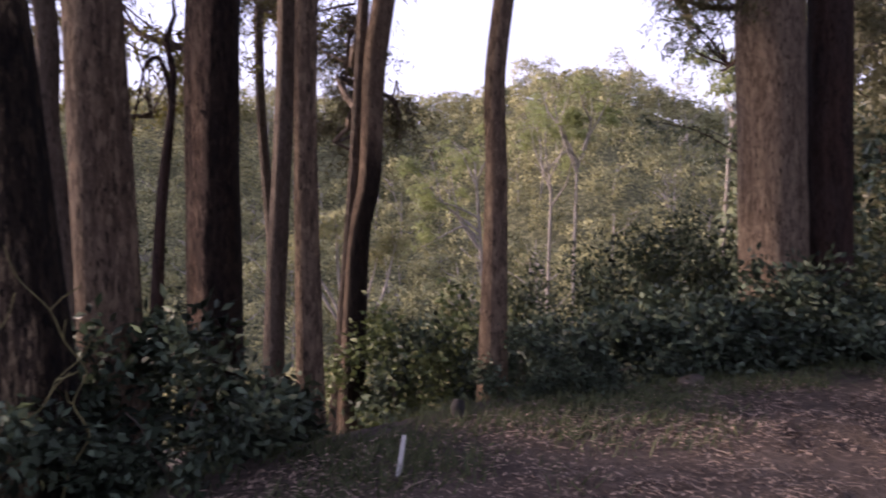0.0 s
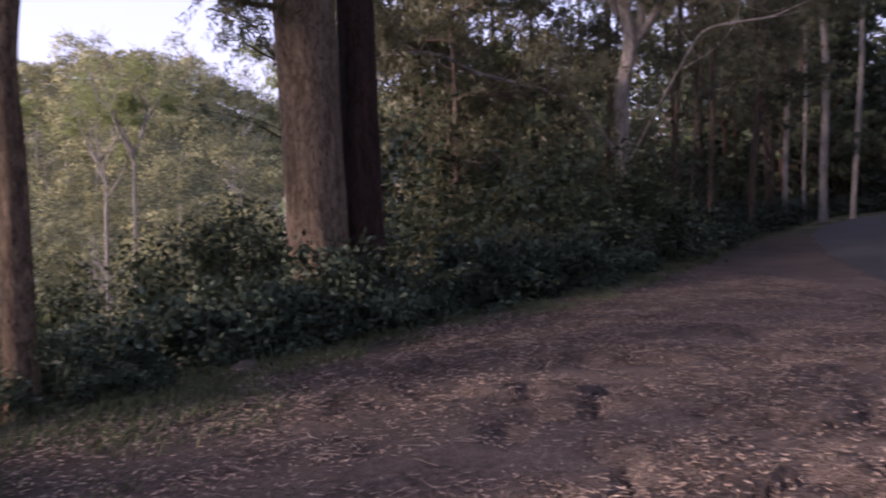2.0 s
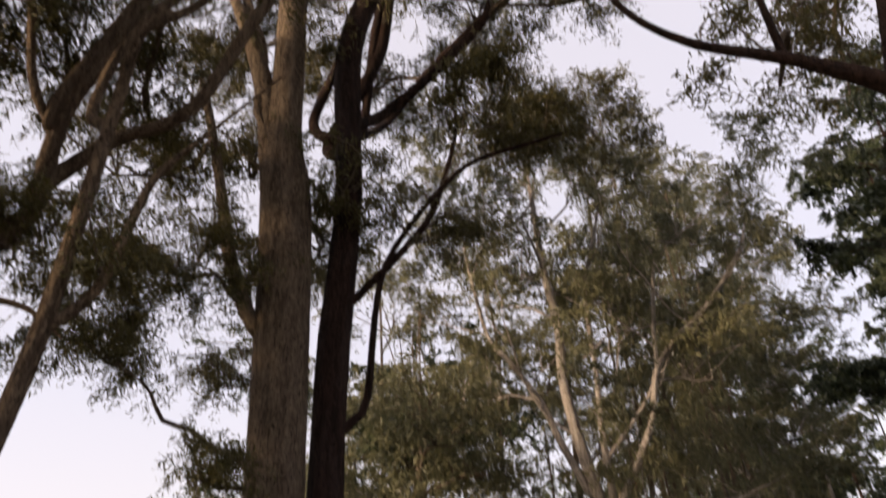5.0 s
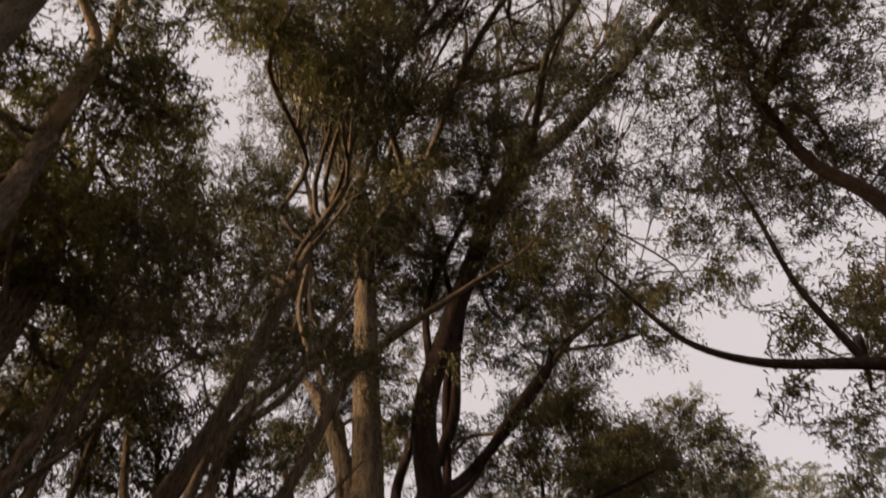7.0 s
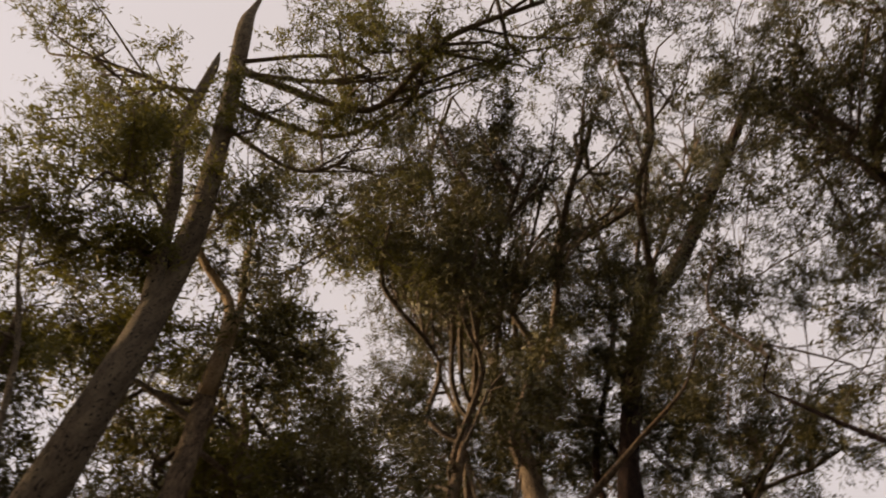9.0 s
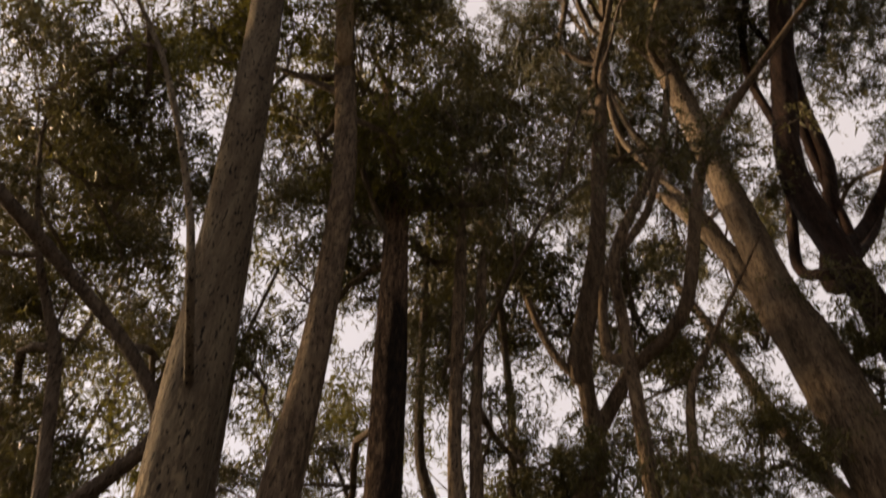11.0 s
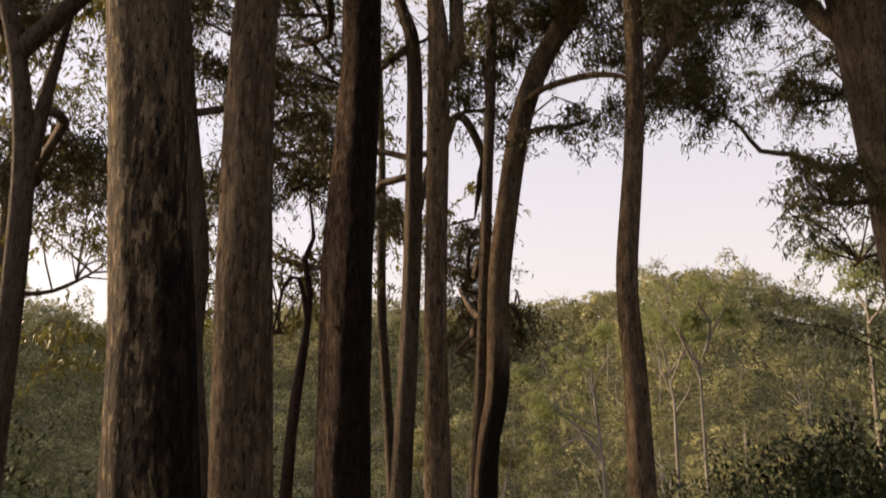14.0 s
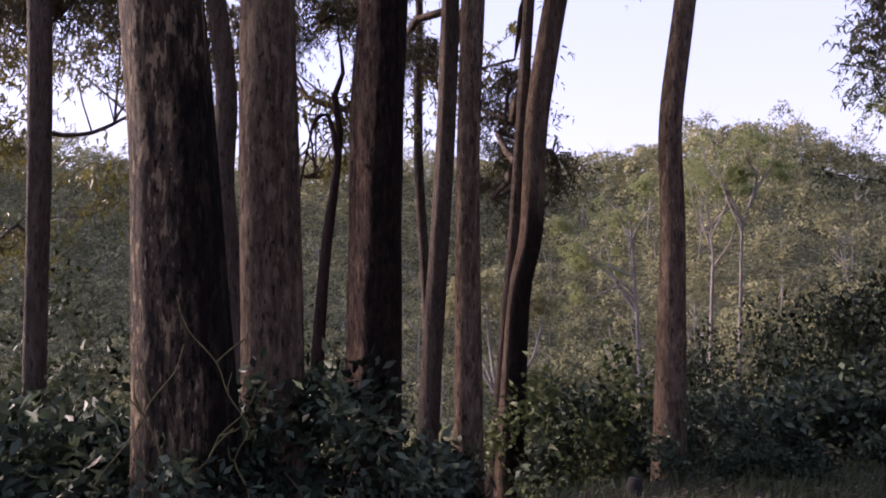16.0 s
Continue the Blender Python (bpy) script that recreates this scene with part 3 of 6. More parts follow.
        cost = np.linalg.norm(wood[:, :3] - hub, axis=1) + 1.5 * np.maximum(0, wood[:, 2] - hub[2])
        root_at = wood[np.argmin(cost)]
        span = np.linalg.norm(hub - root_at[:3])
        r0 = min(root_at[3] * 0.6 + 0.015, 0.035 + 0.010 * span)
        mid = (root_at[:3] + hub) / 2 + rng.normal(0, 0.12 * span, 3) + np.array([0, 0, 0.06 * span])
        main = spline([(*root_at[:3], r0), (*(root_at[:3] * 0.72 + mid * 0.28 + rng.normal(0, 0.05 * span, 3)), r0 * 0.9), (*mid, r0 * 0.8), (*(mid * 0.5 + hub * 0.5 + rng.normal(0, 0.06 * span, 3)), r0 * 0.7), (*hub, r0 * 0.5)], 0.35)
        tubes = [tube(main, 6)]
        for q in range(int(n)):
            u = rng.normal(0, 1, 3)
            u *= rng.uniform(0.25, 1) ** 0.6 / np.linalg.norm(u)
            goal = np.array([cx, cy, cz]) + u * np.array([rx, ry, rz])
            fork = main[int(rng.uniform(0.45, 0.999) * len(main)), :3]
            bend = fork + (goal - fork) * rng.uniform(0.35, 0.6) + rng.normal(0, 0.3, 3) + np.array([0, 0, 0.2])
            r1 = r0 * rng.uniform(0.3, 0.6)
            near = (bend + goal) / 2 + rng.normal(0, 0.16, 3)
            tubes.append(tube(spline([(*fork, r1), (*bend, r1 * 0.7), (*near, r1 * 0.5), (*goal, 0.008)], 0.45), 4))
            pads += [tuple(goal), tuple(bend + (goal - bend) * rng.uniform(0.3, 0.7) + rng.normal(0, 0.1, 3))]
        v, f = joined(tubes)
        part("branch", mesh_of("branch", v - o[:3], f, True), barks[1], tree)
    pads += tips
    if pads:
        # the low hanging foliage has smaller, closer leaves than the high crown
        pads = np.array(pads)
        low = pads[:, 2] < 9.5 if leaf_size[0] < 0.16 else np.zeros(len(pads), bool)
        sets = [sprays(rng, p, twigs, round(per * k), spray, (leaf_size[0] * q, leaf_size[1] * q), droop) for p, k, q in ((pads[~low], 1.0, 1.0), (pads[low], 2.4, 0.66)) if len(p)]
        (v, f), (tv, tf) = joined([q[0] for q in sets]), joined([q[1] for q in sets])
        crown = part("crown", mesh_of("crown", v - o[:3], f), foliage, tree)
        tagged(part("twig_spray", mesh_of("twig_spray", tv - o[:3], tf, True), TWIG, crown), kind="stuff")
    return tree


TAN = (BARK_TAN, BARK_LIMB_LIT)
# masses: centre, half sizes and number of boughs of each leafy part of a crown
build_tree("large eucalyptus with mottled peeling bark leaning back above shrubs", [(-2.51, 4.28, 0.73, 0.304), (-2.59, 4.14, 2.57, 0.237), (-2.68, 4.08, 3.82, 0.228), (-2.87, 3.96, 6.30, 0.234), (-2.92, 3.50, 8.73, 0.195), (-3.20, 3.28, 11.59, 0.195), (-3.41, 2.64, 14.10, 0.195), (-4.07, 1.60, 18.08, 0.195), (-4.48, -0.25, 21.37, 0.195)], [[(-2.64, 3.28, 5.64, 0.034), (-2.89, 3.29, 6.47, 0.032), (-3.29, 3.16, 7.64, 0.030), (-3.76, 2.96, 8.85, 0.032), (-4.47, 2.55, 10.29, 0.020)], [(-3.21, 3.27, 10.95, 0.11), (-3.66, 2.32, 13.40, 0.11), (-4.08, 1.56, 15.04, 0.11), (-4.39, 0.62, 18.19, 0.10)]], (BARK_MOTTLED, BARK_LIMB_LIT), LEAF_GUM_WARM, seed=1, boughs=0, limb_boughs=0,
           masses=[(-4.4, 1.9, 13.2, 0.9, 0.9, 1.0, 12), (-3.8, 2.8, 12.2, 0.7, 0.7, 0.7, 7), (-5.2, 3.0, 13.5, 2.0, 2.0, 1.6, 12), (-3.0, 1.2, 18.0, 2.2, 2.2, 1.5, 6), (-6.0, 0.5, 17.0, 2.2, 2.2, 1.6, 10), (-1.5, 2.5, 20.0, 2.0, 2.2, 1.5, 10), (-5.5, 5.5, 10.0, 1.8, 1.5, 1.2, 8), (0.4, -0.6, 20.0, 2.6, 2.4, 1.6, 14), (-1.2, 0.4, 21.5, 2.4, 2.4, 1.6, 12), (2.8, -1.6, 21.0, 2.6, 2.4, 1.6, 14), (-6.4, 2.3, 12.2, 1.9, 1.7, 1.3, 14), (-6.0, 1.8, 17.7, 2.0, 2.0, 1.4, 18), (-0.8, 0.5, 20.5, 2.2, 2.2, 1.5, 12), (-5.2, 3.2, 9.4, 1.4, 1.3, 1.0, 7)])
build_tree("straight tan eucalyptus with golden upper forks", [(-2.38, 5.12, 0.72, 0.22), (-2.40, 5.03, 2.75, 0.19), (-2.41, 5.01, 4.49, 0.17), (-2.34, 5.05, 6.61, 0.14), (-2.30, 4.83, 8.98, 0.14), (-2.56, 4.56, 11.70, 0.14)], [[(-2.46, 4.32, 11.29, 0.09), (-2.76, 4.14, 13.40, 0.09), (-3.42, 3.64, 14.19, 0.07)], [(-2.40, 4.35, 11.29, 0.07), (-2.61, 4.23, 13.49, 0.07), (-3.03, 3.95, 15.86, 0.07)]], TAN, LEAF_GUM_WARM, seed=2, boughs=2, reach=3.6, start=0.62, limb_boughs=0, limb_bark=BARK_GOLD,
           masses=[(-3.1, 2.8, 15.0, 0.9, 0.9, 0.8, 9), (-3.0, 5.7, 11.0, 1.1, 1.0, 0.8, 7), (-2.0, 5.6, 10.8, 1.8, 1.4, 1.0, 8), (-3.8, 4.6, 11.8, 1.6, 1.4, 1.2, 6), (-1.2, 4.6, 13.2, 1.6, 1.6, 1.2, 4), (-2.6, 3.2, 15.6, 1.8, 1.6, 1.3, 3), (-0.4, 3.6, 16.5, 1.8, 1.8, 1.3, 9), (-3.6, 6.0, 14.8, 1.8, 1.6, 1.2, 4), (-1.6, 6.2, 15.6, 1.8, 1.6, 1.2, 6)])
build_tree("dark red-brown eucalyptus with rough stringy bark", [(-2.15, 6.70, 0.62, 0.247), (-2.11, 6.62, 3.08, 0.237), (-2.01, 6.65, 5.35, 0.199), (-2.00, 6.42, 7.66, 0.195), (-2.10, 6.39, 10.38, 0.166), (-2.22, 6.22, 11.42, 0.127)], [], (BARK_RED_BURNT_SHADED, BARK_LIMB_LIT), seed=3, boughs=5, reach=3.6, start=0.62,
           masses=[(-1.6, 7.4, 10.2, 1.8, 1.3, 0.8, 9), (-3.4, 7.0, 9.4, 1.4, 1.3, 0.8, 6), (-0.8, 6.6, 11.6, 1.7, 1.5, 1.1, 7), (-2.8, 5.8, 13.2, 1.8, 1.5, 1.2, 7), (-3.5, 8.6, 7.0, 1.2, 1.0, 0.6, 4), (-1.0, 7.6, 14.6, 2.0, 1.7, 1.2, 8), (-3.8, 7.8, 14.0, 1.9, 1.6, 1.2, 7), (-3.4, 6.3, 11.6, 1.3, 1.2, 0.9, 9), (-2.9, 6.5, 10.4, 1.3, 1.1, 0.8, 8), (-2.3, 6.8, 12.8, 1.4, 1.3, 1.0, 9)])
build_tree("slim grey eucalyptus standing behind the others", [(-2.18, 9.07, 0.49, 0.128), (-1.99, 9.02, 3.58, 0.112), (-1.94, 9.03, 6.65, 0.104), (-2.18, 8.97, 7.99, 0.072), (-2.12, 8.76, 12.52, 0.063)], [[(-1.79, 11.08, 6.49, 0.07), (-1.52, 11.12, 6.58, 0.07), (-1.23, 11.15, 5.91, 0.07), (-1.28, 11.15, 5.63, 0.07)]], (BARK_GREY, BARK_LIMB_LIT), seed=4, boughs=0, limb_boughs=0,
           masses=[(-4.2, 11.7, 6.2, 1.0, 0.9, 0.7, 6), (-3.3, 13.2, 5.9, 0.9, 0.9, 0.7, 5), (-5.3, 11.5, 5.5, 0.9, 0.9, 0.7, 4), (-2.6, 9.6, 10.6, 1.5, 1.2, 1.0, 8), (-1.0, 9.6, 12.5, 1.6, 1.3, 1.2, 10), (-2.8, 9.4, 15.0, 1.9, 1.6, 1.3, 8), (-1.0, 9.8, 6.5, 1.0, 0.9, 0.8, 4), (-3.6, 10.0, 7.4, 1.4, 1.0, 1.0, 5)])
build_tree("slim tan eucalyptus forking into two stems", [(-1.35, 6.99, 0.45, 0.134), (-1.35, 6.90, 2.56, 0.109), (-1.27, 6.92, 5.42, 0.109), (-1.31, 6.90, 6.45, 0.076), (-1.24, 6.91, 9.11, 0.083)], [[(-1.23, 6.91, 5.10, 0.08), (-1.09, 6.93, 5.49, 0.08), (-1.07, 6.94, 6.83, 0.07), (-0.95, 6.95, 9.08, 0.07)]], TAN, seed=5, boughs=5, reach=3.6, start=0.62, limb_boughs=0,
           masses=[(-0.2, 8.4, 14.2, 1.6, 1.5, 1.2, 9), (-1.3, 9.3, 13.8, 1.7, 1.4, 1.1, 12), (-1.6, 7.6, 8.2, 0.9, 0.8, 0.7, 5), (-0.6, 8.6, 7.4, 0.8, 0.8, 0.6, 6)])
build_tree("crooked eucalyptus with a burnt black hollow at its foot", [(-1.18, 8.63, -0.37, 0.138), (-1.07, 8.55, 1.38, 0.129), (-0.93, 8.57, 2.13, 0.129), (-0.86, 8.57, 3.44, 0.129), (-0.64, 8.59, 4.81, 0.129), (-0.46, 8.59, 5.57, 0.129), (-0.21, 8.59, 6.17, 0.129), (0.23, 8.58, 6.93, 0.129), (0.31, 8.57, 7.26, 0.125), (0.32, 8.37, 8.60, 0.106), (0.84, 8.32, 10.87, 0.106), (1.44, 8.23, 14.74, 0.106), (1.95, 7.99, 17.92, 0.096)], [[(0.34, 8.57, 7.53, 0.11), (0.95, 8.50, 8.45, 0.10), (1.86, 8.14, 9.26, 0.10), (2.89, 7.81, 12.40, 0.10), (4.82, 6.75, 14.52, 0.055), (5.9, 5.8, 15.3, 0.035), (6.7, 5.3, 17.0, 0.02)], [(0.14, 8.31, 8.54, 0.07), (0.78, 8.28, 11.09, 0.07), (1.23, 8.24, 14.06, 0.07), (2.07, 8.08, 18.32, 0.06)], [(-0.16, 8.29, 8.87, 0.06), (-0.79, 8.24, 11.23, 0.06), (-2.17, 7.98, 13.67, 0.06), (-3.87, 7.31, 16.88, 0.05)], [(-0.52, 8.59, 5.56, 0.05), (-0.25, 8.26, 5.59, 0.04), (0.19, 7.92, 5.53, 0.04), (0.52, 7.56, 5.34, 0.03)]], (BARK_TAN_BURNT, BARK_LIMB_LIT), seed=6, boughs=6, reach=3.6, start=0.62, limb_boughs=0,
           masses=[(-2.1, 3.3, 21.4, 2.0, 2.0, 1.5, 13), (-0.3, 2.2, 21.7, 2.0, 2.0, 1.5, 13), (1.7, 2.1, 20.6, 1.9, 1.9, 1.4, 12), (-0.5, 4.7, 20.1, 2.0, 1.9, 1.5, 15), (1.6, 4.8, 19.0, 1.9, 1.8, 1.4, 15), (2.9, 3.5, 20.2, 2.0, 1.9, 1.5, 15), (6.6, 4.7, 16.7, 1.6, 1.6, 1.2, 9), (-0.3, 3.2, 17.0, 1.0, 1.0, 0.9, 10), (1.4, 3.5, 16.0, 1.0, 1.0, 0.9, 10), (1.2, 2.4, 18.0, 1.0, 1.0, 0.9, 9), (0.3, 8.5, 5.3, 0.2, 0.2, 0.1, 1), (0.3, 8.5, 6.9, 0.9, 0.8, 0.6, 7), (0.2, 9.2, 10.2, 1.6, 1.4, 1.2, 10), (0.2, 3.6, 20.5, 2.2, 2.0, 1.5, 10), (1.1, 4.4, 19.0, 1.9, 1.8, 1.3, 20)])
build_tree("thin pale stem beside the crooked eucalyptus", [(-1.36, 8.81, -0.29, 0.08), (-1.14, 8.75, 2.14, 0.07), (-1.01, 8.76, 4.18, 0.07), (-0.92, 8.76, 5.54, 0.07), (-0.89, 8.76, 6.05, 0.07), (-0.80, 8.77, 8.14, 0.06), (-0.88, 8.55, 10.58, 0.05)], [], (BARK_GREY, BARK_LIMB_LIT), seed=7, boughs=0,
           masses=[(-1.7, 12.3, 4.4, 0.5, 0.5, 0.7, 5), (-1.6, 12.5, 3.4, 0.45, 0.45, 0.5, 4), (-0.8, 11.6, 3.4, 0.3, 0.3, 0.35, 2), (-0.6, 9.2, 6.8, 0.9, 0.8, 0.6, 3), (-0.9, 9.0, 11.4, 1.3, 1.2, 1.1, 8)])
build_tree("slender upright eucalyptus at the edge of the clearing", [(0.40, 7.16, 0.01, 0.131), (0.44, 7.07, 2.01, 0.107), (0.44, 7.07, 3.06, 0.098), (0.66, 7.04, 4.94, 0.090), (0.78, 7.02, 7.85, 0.073), (0.85, 6.81, 9.09, 0.073), (1.62, 6.66, 10.62, 0.055)], [[(0.71, 7.03, 4.95, 0.06), (1.06, 6.97, 5.48, 0.06), (1.31, 6.91, 6.82, 0.05), (1.65, 6.64, 7.35, 0.03)], [(0.58, 7.69, 8.19, 0.07), (0.80, 7.68, 9.63, 0.07), (1.62, 7.56, 10.82, 0.06), (2.38, 7.38, 13.15, 0.04)]], TAN, seed=8, boughs=0, limb_boughs=0,
           masses=[(1.1, 7.3, 5.9, 0.5, 0.4, 0.2, 2), (1.6, 10.1, 11.0, 1.5, 1.4, 1.2, 13)])
build_tree("slim grey forked eucalyptus on the bank", [(-4.37, 5.22, 0.97, 0.082), (-4.31, 5.12, 2.86, 0.082), (-4.33, 5.09, 3.83, 0.082), (-4.44, 5.00, 4.71, 0.068), (-4.62, 4.84, 5.55, 0.061), (-4.81, 4.66, 6.38, 0.061), (-5.04, 4.12, 7.19, 0.034)], [[(-4.30, 5.12, 3.84, 0.07), (-4.24, 5.16, 4.51, 0.05)], [(-3.72, 5.08, 5.61, 0.07), (-4.09, 4.79, 6.36, 0.07), (-4.68, 4.22, 6.97, 0.07), (-5.08, 3.41, 7.30, 0.07)]], (BARK_GREY, BARK_LIMB_LIT), LEAF_GUM, seed=9, boughs=0, limb_boughs=0,
           masses=[(-7.4, 7.1, 9.3, 1.2, 1.1, 0.9, 8), (-6.7, 7.5, 10.3, 1.2, 1.1, 0.9, 7), (-6.7, 4.7, 10.6, 1.4, 1.3, 1.0, 9), (-7.4, 5.8, 9.4, 1.3, 1.2, 1.0, 8), (-6.6, 6.5, 11.0, 1.3, 1.2, 1.0, 8), (-7.1, 6.8, 7.0, 1.0, 1.0, 0.8, 6), (-5.4, 5.4, 6.0, 1.2, 1.0, 0.8, 8), (-4.6, 6.2, 7.4, 1.3, 1.1, 0.9, 9), (-6.2, 4.2, 7.8, 1.4, 1.2, 1.0, 9), (-4.4, 4.6, 9.2, 1.4, 1.2, 1.0, 9), (-5.6, 6.8, 4.6, 1.1, 0.9, 0.6, 6), (-6.5, 5.5, 9.6, 1.5, 1.4, 1.1, 8), (-5.1, 3.4, 9.5, 1.5, 1.4, 1.1, 11), (-5.2, 4.0, 12.3, 1.3, 1.2, 1.0, 9)])
build_tree("slim grey eucalyptus leaning behind the mottled tree", [(-3.54, 6.75, 1.26, 0.119), (-3.65, 6.69, 2.48, 0.102), (-3.61, 6.64, 3.41, 0.102), (-3.76, 6.47, 5.06, 0.085), (-3.82, 6.42, 6.08, 0.051)], [], (BARK_GREY, BARK_LIMB_LIT), seed=18, boughs=0,
           masses=[(-4.4, 7.6, 6.2, 1.2, 1.0, 0.7, 5), (-4.0, 7.8, 8.2, 1.4, 1.1, 0.9, 5), (-5.4, 8.2, 4.8, 1.1, 0.9, 0.6, 6), (-3.2, 8.2, 5.2, 0.7, 0.6, 0.5, 5)])
build_tree("small dead dark tree with bare twisted stems", [(-2.67, 6.65, 0.82, 0.06), (-2.63, 6.66, 1.55, 0.05), (-2.59, 6.68, 2.06, 0.05), (-2.54, 6.70, 2.47, 0.04), (-2.50, 6.71, 2.95, 0.03), (-2.55, 6.69, 3.28, 0.03), (-2.48, 6.72, 3.50, 0.02), (-2.52, 6.70, 3.84, 0.01)], [[(-2.54, 6.69, 2.45, 0.03), (-2.52, 6.70, 2.74, 0.03), (-2.60, 6.67, 3.10, 0.02), (-2.71, 6.63, 3.05, 0.02), (-2.76, 6.61, 2.84, 0.01)]], (BARK_DARK, BARK_DARK), seed=19, boughs=0, limb_boughs=0, rough=0.2, tip=0.4, category="dead tree")
build_tree("massive tan eucalyptus trunk rising behind shrubs", [(4.34, 9.97, 1.09, 0.445), (4.24, 10.03, 6.43, 0.435), (4.06, 10.08, 9.75, 0.45), (3.91, 10.03, 11.09, 0.33), (3.82, 10.06, 15.18, 0.30), (3.68, 10.11, 20.31, 0.28), (3.49, 10.18, 23.96, 0.25)], [[(3.87, 10.14, 9.47, 0.21), (3.48, 10.27, 12.28, 0.20), (2.79, 10.36, 14.22, 0.13)], [(3.74, 10.19, 7.14, 0.13), (3.31, 10.32, 8.23, 0.12), (2.92, 10.43, 10.00, 0.09), (2.43, 10.54, 11.93, 0.07)], [(3.72, 10.19, 4.99, 0.065), (3.35, 9.96, 4.92, 0.055), (2.95, 9.88, 5.14, 0.04), (2.54, 9.83, 5.20, 0.032), (2.3, 9.7, 5.5, 0.022), (2.09, 9.58, 5.61, 0.016)], [(3.46, 10.18, 12.35, 0.07), (2.87, 10.36, 14.70, 0.07), (2.36, 10.47, 17.74, 0.07), (2.05, 10.53, 22.33, 0.06)], [(3.39, 10.19, 11.46, 0.07), (3.36, 10.20, 13.23, 0.07), (2.17, 10.50, 17.05, 0.07), (2.15, 10.50, 21.79, 0.07), (0.82, 10.67, 28.94, 0.07), (-0.87, 10.65, 34.90, 0.05)], [(3.63, 10.11, 18.88, 0.08), (3.08, 10.28, 26.32, 0.08), (2.92, 10.33, 38.83, 0.08), (1.87, 10.55, 50.63, 0.08)]], (BARK_PINK, BARK_LIMB_LIT), seed=10, boughs=5, reach=3.6, start=0.62, limb_boughs=0, rough=0.07, tip=4.0,
           masses=[(0.0, 11.3, 25.1, 2.6, 2.3, 1.9, 20), (2.5, 12.9, 22.9, 2.8, 2.4, 2.0, 22), (4.4, 11.4, 24.6, 2.6, 2.3, 2.0, 20), (1.9, 14.8, 20.4, 2.6, 2.3, 1.9, 22), (4.7, 14.7, 21.3, 2.6, 2.3, 1.9, 20), (1.7, 14.5, 20.6, 2.4, 2.2, 1.8, 9), (0.2, 12.6, 22.1, 2.8, 2.5, 2.0, 16), (1.8, 11.6, 22.6, 2.7, 2.4, 1.8, 13), (1.3, 7.6, 24.4, 2.5, 2.4, 1.8, 20), (2.6, 14.7, 20.4, 2.9, 2.5, 2.2, 26), (3.9, 11.0, 22.6, 2.8, 2.6, 2.1, 26), (1.3, 8.0, 24.3, 2.9, 2.6, 2.0, 20), (1.3, 7.7, 24.4, 2.8, 2.5, 2.0, 30), (5.2, 15.9, 18.8, 2.8, 2.3, 2.0, 14), (2.8, 12.8, 21.7, 2.9, 2.6, 2.1, 16), (1.7, 14.4, 20.7, 2.4, 2.2, 1.8, 10), (4.4, 14.3, 20.4, 2.3, 2.1, 1.7, 10), (4.5, 15.9, 18.9, 2.7, 2.3, 1.9, 20), (3.2, 7.9, 24.2, 2.9, 2.7, 2.1, 23), (4.0, 11.8, 11.8, 1.5, 1.4, 1.1, 9), (4.2, 11.3, 8.9, 1.2, 1.1, 0.9, 7), (4.1, 11.3, 6.8, 0.9, 0.9, 0.6, 4), (2.9, 9.6, 4.6, 0.5, 0.5, 0.3, 3), (1.7, 9.6, 5.9, 1.2, 0.8, 0.3, 5), (1.9, 9.8, 6.9, 1.3, 0.9, 0.6, 10), (2.4, 10.0, 8.0, 1.6, 1.1, 0.9, 13), (1.5, 12.3, 11.3, 2.0, 1.4, 1.2, 20), (4.2, 10.3, 20.1, 2.6, 2.3, 1.9, 26), (4.6, 8.6, 20.5, 2.4, 2.2, 1.7, 14), (4.4, 4.0, 23.0, 2.6, 2.4, 1.8, 14), (1.0, 1.0, 24.0, 2.6, 2.4, 1.8, 14), (2.6, 2.2, 19.5, 2.2, 2.2, 1.5, 14), (4.6, 1.2, 22.0, 2.4, 2.2, 1.6, 14), (6.6, 3.4, 23.0, 2.4, 2.2, 1.6, 14)])
